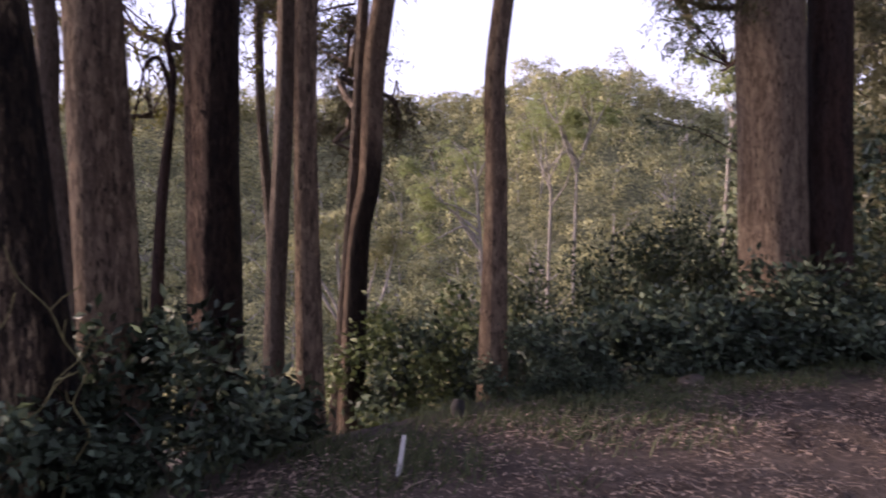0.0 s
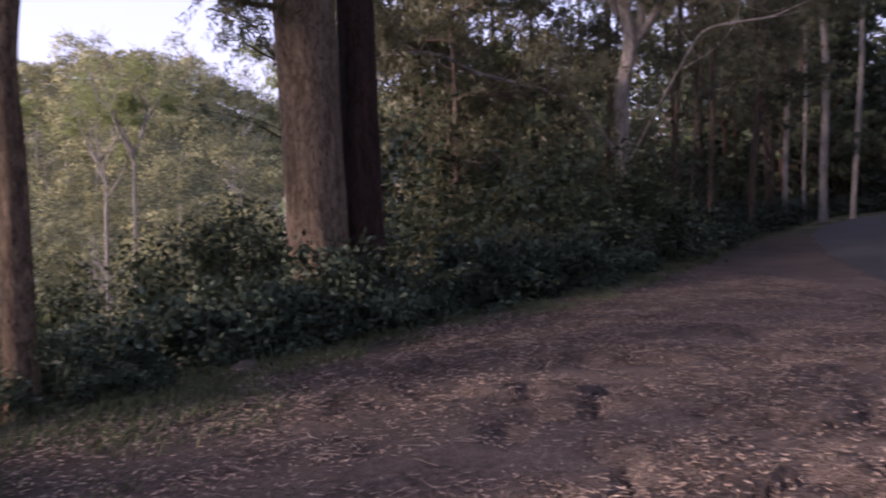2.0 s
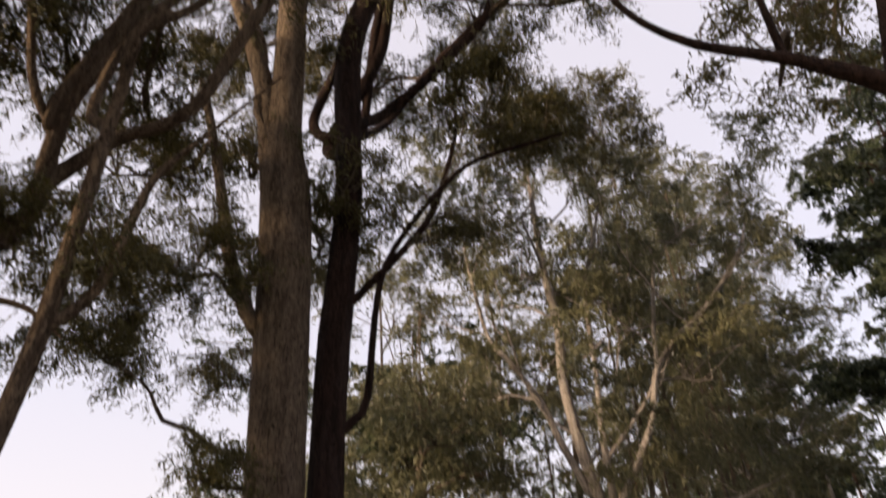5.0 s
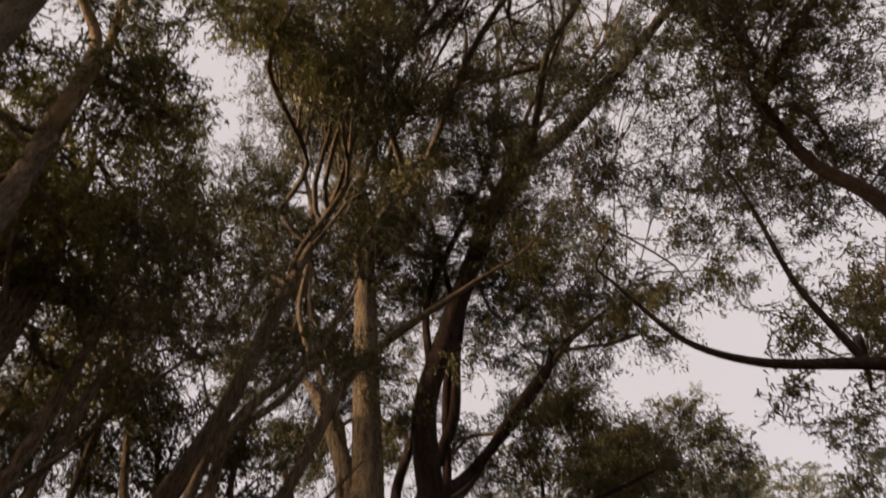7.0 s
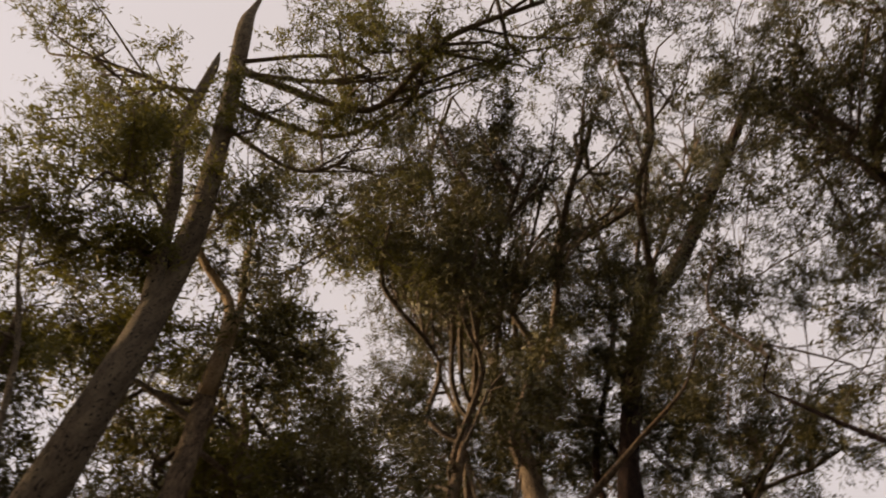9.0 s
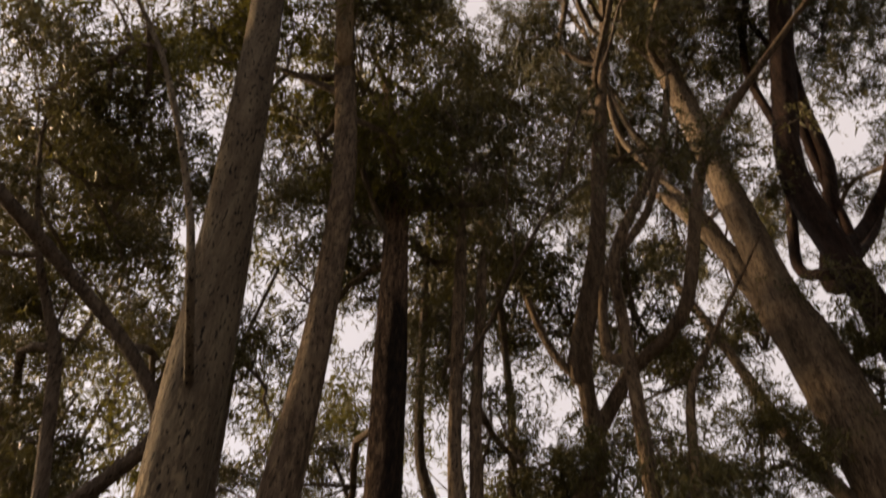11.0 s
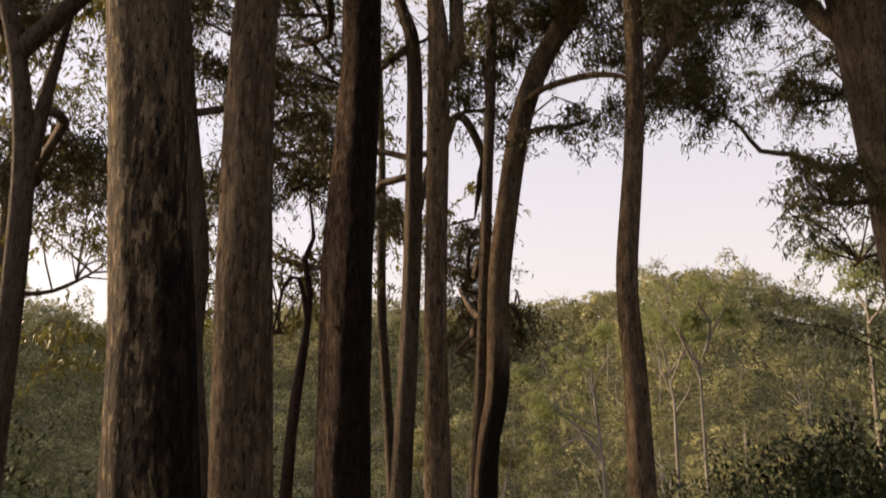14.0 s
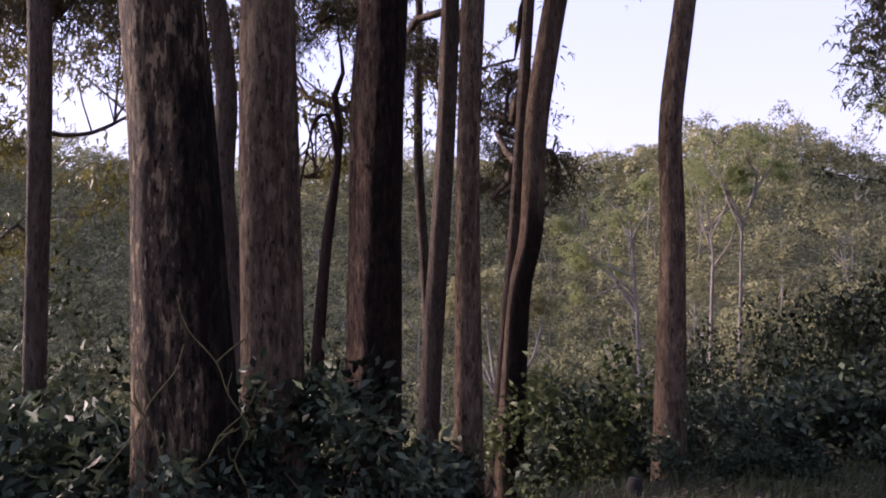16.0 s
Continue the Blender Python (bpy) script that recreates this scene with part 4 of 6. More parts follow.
build_tree("dark charred eucalyptus standing against the massive trunk", [(5.14, 10.05, 1.19, 0.30), (5.12, 10.05, 3.2, 0.29), (5.14, 10.06, 6.69, 0.27), (5.28, 9.99, 10.18, 0.26), (5.14, 9.94, 13.87, 0.27), (5.68, 9.65, 16.44, 0.27), (7.28, 8.57, 22.33, 0.27), (8.21, 7.72, 25.07, 0.27), (9.65, 5.94, 26.30, 0.27), (11.45, 0.96, 27.77, 0.15)], [[(5.49, 9.88, 5.72, 0.075), (5.66, 9.79, 6.11, 0.065), (5.91, 9.64, 8.60, 0.055), (7.13, 8.84, 10.73, 0.05), (8.31, 7.80, 11.23, 0.04)], [(5.44, 9.90, 7.89, 0.08), (6.58, 9.23, 9.58, 0.06), (7.07, 8.89, 11.58, 0.04)], [(5.10, 10.62, 11.76, 0.14), (5.99, 10.17, 14.42, 0.14), (6.29, 9.99, 17.14, 0.12), (7.10, 9.46, 22.20, 0.09)], [(6.34, 10.55, 13.14, 0.13), (7.47, 9.81, 14.63, 0.12), (8.34, 9.12, 16.12, 0.12)], [(4.77, 10.75, 12.32, 0.11), (5.57, 10.38, 15.74, 0.11), (5.77, 10.27, 19.70, 0.10), (7.65, 9.03, 26.03, 0.10), (8.80, 7.98, 32.34, 0.09), (9.83, 6.73, 43.11, 0.08)], [(5.71, 10.31, 12.22, 0.10), (5.91, 10.20, 15.27, 0.10), (6.30, 9.97, 18.99, 0.08), (6.10, 10.09, 22.98, 0.07), (5.62, 10.35, 28.59, 0.06)], [(7.25, 9.34, 21.06, 0.09), (8.24, 8.52, 25.50, 0.09), (9.94, 6.58, 30.63, 0.08), (11.18, 4.32, 36.28, 0.07)], [(8.73, 8.75, 26.33, 0.10), (9.97, 7.38, 32.05, 0.10), (11.24, 5.38, 36.04, 0.08), (11.78, 4.19, 38.96, 0.06)], [(7.14, 11.80, 14.22, 0.10), (8.21, 11.11, 16.25, 0.10), (9.79, 9.81, 18.56, 0.09), (10.63, 8.93, 19.23, 0.06)]], (BARK_DARK, BARK_LIMB_LIT), seed=11, boughs=5, reach=3.6, start=0.62, limb_boughs=1,
           masses=[(7.3, 12.8, 23.1, 2.6, 2.3, 1.9, 18), (11.4, 4.8, 22.4, 2.2, 2.0, 1.5, 10), (14.0, 5.8, 20.4, 2.2, 2.0, 1.5, 9), (14.5, 2.3, 20.9, 2.2, 2.0, 1.5, 9), (6.0, 5.6, 24.3, 2.5, 2.4, 1.9, 14), (9.2, 9.4, 21.8, 2.3, 2.2, 1.7, 16), (7.4, 8.2, 23.0, 2.7, 2.6, 1.9, 14), (8.5, 9.7, 22.0, 2.2, 2.2, 1.4, 16), (7.1, 5.6, 24.0, 2.8, 2.7, 1.9, 22), (5.8, 10.1, 22.7, 3.0, 2.6, 2.0, 16), (8.1, 14.6, 18.8, 2.6, 2.2, 1.8, 20), (9.9, 11.4, 20.3, 3.0, 2.6, 2.2, 16), (7.7, 7.8, 23.1, 2.9, 2.7, 2.1, 19), (10.4, 12.1, 19.6, 2.5, 2.2, 1.7, 19), (8.4, 10.8, 21.4, 2.4, 2.2, 1.7, 14), (5.5, 10.4, 22.6, 2.4, 2.3, 1.7, 14), (6.4, 9.2, 9.6, 1.6, 1.4, 1.1, 10), (9.5, 9.8, 14.1, 2.0, 1.8, 1.4, 17), (9.0, 5.0, 21.5, 2.4, 2.4, 1.8, 14), (8.6, 1.6, 25.0, 2.6, 2.6, 1.8, 12), (10.5, 7.5, 17.5, 2.2, 2.0, 1.6, 12), (9.4, -0.6, 22.0, 2.4, 2.4, 1.7, 14), (12.0, 3.0, 20.5, 2.4, 2.4, 1.7, 12), (6.0, -1.5, 24.0, 2.4, 2.4, 1.7, 12), (8.0, -3.4, 20.0, 2.4, 2.2, 1.6, 13), (12.0, -1.0, 18.5, 2.4, 2.4, 1.7, 12), (5.0, 9.8, 10.3, 1.3, 1.2, 0.9, 8), (5.6, 12.0, 10.4, 1.4, 1.3, 0.9, 10), (8.3, 7.3, 18.3, 2.0, 1.9, 1.4, 20), (9.1, 8.7, 12.8, 1.7, 1.5, 1.2, 16), (12.3, 9.1, 14.6, 2.3, 1.9, 1.3, 14)])
build_tree("pale gum with white forking limbs beyond the road edge", [(15.92, 15.19, 2.81, 0.20), (15.92, 15.18, 4.76, 0.20), (16.09, 15.01, 6.11, 0.20), (15.78, 15.32, 8.57, 0.18), (15.63, 15.48, 10.39, 0.15), (15.68, 15.42, 12.17, 0.15), (15.52, 15.58, 14.27, 0.13), (15.45, 15.65, 16.92, 0.10)], [[(16.30, 14.79, 6.35, 0.128), (16.30, 14.79, 8.59, 0.098), (16.37, 14.71, 10.86, 0.090), (16.40, 14.68, 13.48, 0.075), (16.85, 14.18, 15.73, 0.060)], [(16.33, 14.76, 6.26, 0.128), (16.80, 14.23, 7.42, 0.112), (17.28, 13.67, 8.79, 0.098), (17.52, 13.37, 10.24, 0.098), (17.97, 12.77, 11.18, 0.090), (18.69, 11.74, 12.21, 0.083), (19.35, 10.64, 13.79, 0.060)], [(17.40, 13.52, 9.79, 0.060), (17.64, 13.21, 11.76, 0.060), (17.90, 12.87, 14.34, 0.053)], [(15.89, 15.21, 6.83, 0.128), (15.42, 15.68, 8.42, 0.105), (15.10, 15.98, 9.68, 0.098), (14.48, 16.52, 11.10, 0.083), (13.95, 16.96, 12.14, 0.068), (13.53, 17.29, 15.11, 0.053)], [(14.30, 15.39, 4.33, 0.060), (12.13, 15.87, 4.91, 0.060), (11.03, 15.43, 4.93, 0.053), (9.79, 15.05, 5.19, 0.045), (8.46, 14.67, 5.09, 0.022)], [(a, c, e, r * 0.45) for a, c, e, r in [(15.48, 12.73, 4.93, 0.060), (15.89, 12.24, 5.80, 0.060), (16.68, 11.17, 5.92, 0.060), (16.85, 10.93, 5.97, 0.045)]]], (BARK_PALE, BARK_PALE), LEAF_PALE, seed=12, boughs=8, reach=5.5, start=0.35, limb_boughs=4, leaf_size=(0.19, 0.055), twigs=6, spray=0.85, per=18,
           masses=[(13.5, 18.0, 11.0, 3.0, 2.4, 2.0, 15), (15.0, 16.5, 15.5, 3.0, 2.6, 2.2, 20), (17.5, 14.5, 14.0, 2.6, 2.4, 2.0, 16), (19.0, 12.5, 11.0, 2.6, 2.4, 1.8, 14), (16.0, 16.5, 20.5, 3.2, 3.0, 2.2, 16), (12.5, 17.0, 17.5, 2.6, 2.6, 2.0, 14), (19.5, 12.5, 16.5, 2.8, 2.6, 2.0, 14)])
GUMS = "pale slim gums along the road"
for n_gum, stem in enumerate(([(39.73, 23.38, 1.89, 0.42), (39.78, 23.30, 8.99, 0.36), (39.43, 23.83, 15.80, 0.30), (39.13, 24.32, 19.65, 0.23)], [(35.35, 22.83, 2.26, 0.26), (35.42, 22.73, 10.05, 0.23), (34.70, 23.76, 16.34, 0.20)], [(43.98, 24.01, 1.85, 0.27), (44.16, 23.69, 9.45, 0.25), (44.18, 23.61, 16.53, 0.16)], [(38.38, 23.67, 2.26, 0.17), (38.42, 23.60, 8.91, 0.17), (38.25, 23.83, 15.60, 0.14)])):
    x, y, z = stem[-1][:3]
    build_tree("pale slim gum trunk beside the road", [(a, c, e, r * 0.52) for a, c, e, r in stem], [], (BARK_PALE, BARK_PALE), LEAF_PALE, seed=13 + n_gum, boughs=0, leaf_size=(0.24, 0.07), twigs=6, spray=1.0, per=20, group=GUMS,
               masses=[(x + a * 1.3, y + c * 1.3, z + e, 3.4, 3.0, 2.3, 11) for a, c, e in ((0, 0, 1.5), (-1.5, 1.0, -2.0), (1.6, -0.8, -0.5), (0, 0, 5.0), (-2.0, 1.5, 8.5), (1.0, 0, 12.5), (2.0, -1.0, 3.0), (2.4, -2.0, 8.0), (2.0, 1.0, 16.5))])
build_tree("dark spreading tree whose limbs reach over the clearing", [(9.6, 0.6, 1.5, 0.30), (9.3, 1.0, 5.0, 0.24), (8.6, 1.7, 7.4, 0.16)] + [(7.64, 2.41, 8.19, 0.085), (6.86, 3.35, 8.97, 0.058), (6.20, 3.79, 9.69, 0.042), (5.63, 4.01, 11.19, 0.026)], [[(7.56, 2.62, 8.53, 0.06), (7.09, 2.44, 9.66, 0.04), (6.71, 2.04, 10.77, 0.03)], [(8.96, 1.33, 11.19, 0.13), (8.60, 1.43, 12.72, 0.11), (8.30, 1.23, 13.74, 0.09), (8.04, 0.71, 16.27, 0.06)]], (BARK_DARK, BARK_LIMB_LIT), seed=17, boughs=0, limb_boughs=0, tip=1.0,
           masses=[(9.0, -2.1, 17.4, 2.0, 2.0, 1.5, 10), (10.2, 0.4, 17.9, 2.0, 2.0, 1.5, 8), (10.4, 1.6, 15.2, 1.8, 1.8, 1.3, 7), (9.9, 3.7, 17.6, 1.8, 1.8, 1.3, 7), (8.2, 4.5, 13.8, 2.3, 2.0, 1.3, 7), (9.5, 1.8, 14.1, 1.9, 1.8, 1.3, 5), (9.0, 3.4, 10.0, 1.8, 1.6, 1.2, 6), (8.4, 0.4, 15.5, 2.2, 2.2, 1.6, 20), (6.6, 0.2, 14.6, 2.0, 2.0, 1.4, 16), (7.9, -2.1, 15.4, 2.4, 2.2, 1.6, 20), (4.5, -1.1, 20.4, 2.2, 2.2, 1.5, 16), (10.2, 2.4, 16.1, 2.1, 1.9, 1.4, 5), (10.5, 1.6, 14.0, 2.0, 2.0, 1.5, 5), (10.8, 3.8, 12.0, 2.0, 1.8, 1.4, 10), (5.4, 2.6, 14.5, 1.7, 1.6, 1.1, 8)])


# ---- forest behind the shrubs on the right, and trees over the road ----
def simple_tree(label, x, y, tall, radius, seed, barks=(BARK_PALE, BARK_GREY), foliage=LEAF_GUM, wide=2.6, low=0.4, size=(0.26, 0.085), n=4, group="", lean=0.05, per=16):
    rng = np.random.default_rng(seed)
    z = height(x, y)
    pts, px, py = [], x, y
    for i in range(6):
        f = i / 5
        pts.append((px, py, z + 0.2 + tall * f, radius * (1 - 0.72 * f)))
        px += rng.normal(0, lean) * tall / 5
        py += rng.normal(0, lean) * tall / 5
    masses = []
    for i in range(n):
        f = low + (1.05 - low) * i / (n - 1)
        a = i * 2.4 + seed
        off = wide * 0.6 * (1 if i < n - 1 else 0)
        masses.append((x + off * math.cos(a), y + off * math.sin(a), z + tall * f, wide, wide, tall * (1.05 - low) / n * 0.75, 9))
    return build_tree(label, pts, [], barks, foliage, seed=seed, boughs=0, leaf_size=size, per=round(per * 1.5), twigs=6, spray=0.95, group=group, step=0.5, sides=12, rough=0.06, masses=masses)


def valley_gum(az_deg, rho, top, seed, wide):
    """A pale many-limbed gum standing in the valley with an airy crown."""
    rng = np.random.default_rng(seed)
    x, y = rho * math.sin(math.radians(az_deg)), rho * math.cos(math.radians(az_deg))
    z = height(x, y)
    tall = top - z
    right = np.array([math.cos(math.radians(az_deg)), -math.sin(math.radians(az_deg)), 0])
    fork = np.array([x, y, z + tall * 0.42])
    limbs, masses = [], []
    for k in range(6):
        side, deep = (k - 2.5) / 2.5 * wide, rng.normal(0, wide * 0.3)
        end = np.array([x, y, z + tall * rng.uniform(0.72, 0.92)]) + right * side + np.array([0, deep, 0])
        mid = fork + (end - fork) * 0.5 + right * side * 0.15 + rng.normal(0, 0.5, 3)
        low = fork
        limbs.append([(*low, 0.10), (*mid, 0.085), (*end, 0.05)])
        masses.append((*(end + np.array([0, 0, tall * 0.05])), wide * 0.40, wide * 0.40, tall * 0.04, 5))
    trunk = [(x, y, z + 0.3, 0.19), (x + 0.2, y, z + tall * 0.2, 0.17), (*fork, 0.14), (*(fork + np.array([0.3, 0, tall * 0.25])), 0.07)]
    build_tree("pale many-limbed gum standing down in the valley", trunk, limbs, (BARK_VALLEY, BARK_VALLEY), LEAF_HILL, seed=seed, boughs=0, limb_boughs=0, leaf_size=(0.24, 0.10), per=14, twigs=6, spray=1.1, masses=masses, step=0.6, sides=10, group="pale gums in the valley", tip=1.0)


VALLEY = "pale gums in the valley"
for n_gum, (stem, arms, tufts) in enumerate((
        ([(6.88, 41.13, -0.46, 0.125), (6.95, 41.17, 1.24, 0.113), (6.99, 41.14, 2.98, 0.100), (7.03, 41.05, 4.60, 0.087)], [[(7.01, 41.07, 4.39, 0.085), (6.48, 40.86, 5.64, 0.069), (5.97, 40.58, 6.98, 0.054), (5.67, 40.26, 8.16, 0.038)], [(6.37, 41.04, 6.03, 0.085), (6.15, 40.83, 7.32, 0.062), (6.49, 40.54, 8.33, 0.038)], [(7.06, 41.04, 4.69, 0.085), (7.71, 41.28, 6.25, 0.069), (7.96, 41.54, 7.82, 0.054), (7.94, 41.89, 8.88, 0.038)], [(7.63, 40.78, 6.35, 0.085), (8.25, 40.82, 7.39, 0.062), (8.66, 40.92, 8.21, 0.038)], [(7.73, 40.66, 7.08, 0.085), (7.20, 39.90, 7.83, 0.062), (6.89, 39.11, 8.36, 0.038)], [(6.11, 40.98, 6.88, 0.085), (5.49, 40.96, 7.67, 0.062), (5.18, 40.87, 8.44, 0.038)]], [(5.7, 40.4, 8.4, 1.3, 1.3, 0.30, 2), (6.6, 40.7, 8.7, 1.1, 1.1, 0.30, 2), (7.5, 39.5, 8.8, 1.3, 1.3, 0.30, 2), (8.6, 40.4, 8.5, 1.1, 1.1, 0.30, 2), (7.2, 40.6, 8.9, 1.0, 1.0, 0.30, 2), (5.3, 41.8, 8.8, 1.0, 1.0, 0.30, 2)]),
        ([(5.89, 43.77, 1.24, 0.125), (5.96, 43.75, 2.48, 0.113), (5.95, 43.72, 3.57, 0.100), (5.83, 43.69, 4.36, 0.087)], [[(5.97, 43.72, 3.35, 0.085), (5.42, 43.80, 4.95, 0.069), (5.03, 43.86, 5.94, 0.054), (4.86, 43.86, 6.99, 0.038)], [(5.83, 43.69, 4.36, 0.085), (5.69, 43.77, 5.65, 0.069), (5.66, 43.81, 6.79, 0.054), (6.05, 43.78, 7.75, 0.038)], [(5.88, 43.70, 4.20, 0.085), (6.39, 43.07, 5.50, 0.069), (6.68, 42.48, 6.37, 0.054), (6.43, 41.95, 7.31, 0.038)], [(5.41, 43.71, 4.95, 0.085), (5.46, 44.61, 6.23, 0.062), (5.33, 45.51, 7.45, 0.038)], [(6.00, 43.74, 2.63, 0.085), (6.71, 42.71, 3.90, 0.062), (6.86, 41.73, 5.05, 0.038)], [(6.46, 43.51, 5.54, 0.085), (7.11, 43.86, 6.09, 0.062), (7.43, 44.21, 6.94, 0.038)]], [(4.8, 43.3, 7.2, 1.2, 1.2, 0.30, 2), (5.7, 42.8, 7.8, 1.1, 1.1, 0.30, 2), (6.7, 42.8, 7.7, 1.0, 1.0, 0.30, 2), (5.2, 43.1, 7.5, 1.0, 1.0, 0.30, 2)]),
        ([(1.66, 40.32, 0.05, 0.125), (1.58, 40.35, 1.47, 0.113), (1.46, 40.32, 3.37, 0.100), (1.37, 40.26, 4.49, 0.087)], [[(1.59, 40.34, 0.70, 0.085), (0.58, 40.50, 1.72, 0.069), (-0.40, 40.61, 2.77, 0.054), (-1.58, 40.68, 3.39, 0.038)], [(1.52, 40.36, 1.91, 0.085), (0.38, 40.35, 2.51, 0.069), (-0.60, 40.31, 2.88, 0.054), (-1.21, 40.22, 3.96, 0.038)], [(1.46, 40.32, 3.51, 0.085), (0.94, 40.92, 4.85, 0.062), (0.51, 41.51, 5.84, 0.038)], [(1.46, 40.30, 3.90, 0.085), (1.88, 39.38, 4.85, 0.062), (2.21, 38.50, 5.31, 0.038)], [(-0.40, 40.38, 2.76, 0.085), (-0.73, 40.32, 3.95, 0.062), (-0.96, 40.25, 4.91, 0.038)], [(0.91, 40.38, 1.40, 0.085), (-0.04, 39.99, 1.16, 0.062), (-1.17, 39.57, 0.53, 0.038)], [(0.57, 40.39, 1.72, 0.085), (0.28, 40.72, 2.82, 0.062), (0.10, 41.03, 3.88, 0.038)]], [(-1.5, 39.1, 3.7, 0.9, 0.9, 0.30, 2), (-0.9, 40.0, 5.1, 1.1, 1.1, 0.30, 2), (0.5, 40.3, 6.0, 1.2, 1.2, 0.30, 2), (2.3, 39.2, 5.6, 1.1, 1.1, 0.30, 2), (0.1, 40.9, 4.2, 0.8, 0.8, 0.30, 2), (1.4, 40.3, 5.4, 1.0, 1.0, 0.30, 2)]),
        ([(11.89, 31.66, 4.02, 0.125), (11.95, 31.53, 5.17, 0.106), (11.95, 31.40, 6.17, 0.087)], [[(11.94, 31.41, 6.10, 0.085), (11.82, 31.82, 6.94, 0.062), (11.88, 32.16, 7.64, 0.038)], [(11.98, 31.36, 6.39, 0.085), (12.46, 31.51, 7.15, 0.062), (12.75, 31.72, 7.93, 0.038)], [(11.95, 31.48, 5.61, 0.085), (12.15, 30.86, 6.07, 0.062), (12.23, 30.28, 6.52, 0.038)]], [(11.4, 30.9, 7.6, 0.9, 0.9, 0.30, 2), (12.0, 31.0, 7.8, 0.9, 0.9, 0.30, 2), (12.6, 31.3, 8.0, 0.9, 0.9, 0.30, 2), (12.8, 31.5, 6.9, 0.7, 0.7, 0.30, 2), (11.1, 31.1, 7.2, 0.6, 0.6, 0.30, 2)]))):
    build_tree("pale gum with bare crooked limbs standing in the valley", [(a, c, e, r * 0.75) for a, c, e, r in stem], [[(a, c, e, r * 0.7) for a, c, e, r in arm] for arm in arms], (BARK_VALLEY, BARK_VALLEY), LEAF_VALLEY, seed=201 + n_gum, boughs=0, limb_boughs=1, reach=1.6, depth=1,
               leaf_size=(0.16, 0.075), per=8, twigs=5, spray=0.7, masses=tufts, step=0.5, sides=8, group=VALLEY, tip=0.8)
valley_gum(-8.0, 42, 2.4, 206, 2.6)
BANK = "gums on the bank below the clearing"
for x, y, tall, low, wide in [(-8.5, 8.5, 15, 0.45, 2.0), (-6.0, 12.0, 17, 0.42, 2.2), (-10.5, 12.5, 17, 0.40, 2.4), (-3.4, 14.5, 17, 0.55, 2.0), (-15.0, 15.0, 18, 0.4, 2.8)]:
    simple_tree("slim grey gum with open drooping foliage on the bank", x, y, tall, 0.13, int(70 + x * 5 + y * 3), (BARK_GREY, BARK_GREY), LEAF_GUM_WARM, low=low, wide=wide, n=5, size=(0.17, 0.045), group=BANK, per=12)
WOOD = "gums in the forest beside the road"
for x, y, tall, r, kind in [
    (10.5, 15.5, 10, 0.14, 1), (11.8, 17.8, 11, 0.13, 1), (14.5, 21.5, 13, 0.15, 1), (21.5, 18.0, 22, 0.17, 0), (24.5, 21.0, 22, 0.17, 1), (29.0, 23.0, 22, 0.18, 1), (13.0, 19.5, 12, 0.16, 1), (9.0, 21.0, 14, 0.17, 2), (19.0, 19.0, 16, 0.17, 0), (22.0, 22.5, 17, 0.2, 1),
    (27.5, 19.5, 17, 0.14, 0), (31.5, 21.0, 17, 0.14, 0), (33.0, 24.0, 18, 0.18, 2), (38.0, 25.5, 24, 0.2, 1), (43.0, 28.0, 26, 0.22, 2), (49.0, 30.0, 28, 0.24, 2), (58.0, 32.5, 28, 0.24, 2), (68.0, 34.0, 28, 0.24, 2), (80.0, 35.5, 28, 0.24, 2), (27.5, 21.5, 27, 0.2, 0), (22.5, 17.4, 26, 0.17, 0), (26.8, 18.8, 26, 0.17, 1), (31.2, 21.0, 27, 0.18, 1), (34.8, 23.0, 28, 0.18, 0),
    (64.0, 38.0, 24, 0.2, 2), (17.3, 20.7, 19, 0.13, 1), (13.1, 22.4, 20, 0.13, 1), (16.0, 26.0, 17, 0.2, 1), (27.0, 29.0, 18, 0.2, 2), (21.0, 17.0, 14, 0.10, 0), (60.0, 32.5, 15, 0.2, 2), (76.0, 34.0, 17, 0.22, 2)]:
    simple_tree(("slim grey gum in dense forest", "grey gum with olive foliage in the forest", "dark leafy tree in the forest shade")[kind], x, y, tall, r * (0.6 if 20 < x < 36 else 1.0), int(x * 7 + y * 13),
                ((BARK_GREY, BARK_GREY), (BARK_GREY, BARK_GREY), (BARK_DARK, BARK_DARK))[kind], (LEAF_PALE, LEAF_PALE, LEAF_DARK)[kind],
                low=(0.5, 0.2 if x < 18 else 0.3, 0.2)[kind], wide=(2.4, 3.0, 3.4 + 0.9 * (tall > 20))[kind], n=(4, 7 if x < 18 else 5, 6)[kind], group=WOOD, size=(0.19 * max(1, x / 24), 0.055 * max(1, x / 24)), per=11 if 18 < x < 36 else (13 if x < 18 else 12))
for x, y, tall, r in [(21.0, 3.5, 20, 0.22), (25.5, 6.4, 22, 0.22), (30.0, 8.8, 22, 0.22), (37.0, 11.0, 24, 0.22), (48.0, 13.4, 26, 0.25), (60.0, 15.0, 26, 0.25), (33.5, 11.0, 22, 0.2), (42.0, 13.8, 26, 0.22), (75.0, 16.5, 26, 0.25), (92.0, 15.0, 15, 0.25), (92.0, 36.0, 15, 0.25), (116.0, 27.0, 15, 0.25)]:
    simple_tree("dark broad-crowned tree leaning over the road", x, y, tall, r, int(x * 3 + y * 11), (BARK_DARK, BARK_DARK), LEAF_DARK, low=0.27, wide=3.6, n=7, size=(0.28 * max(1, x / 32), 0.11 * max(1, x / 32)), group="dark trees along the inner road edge")
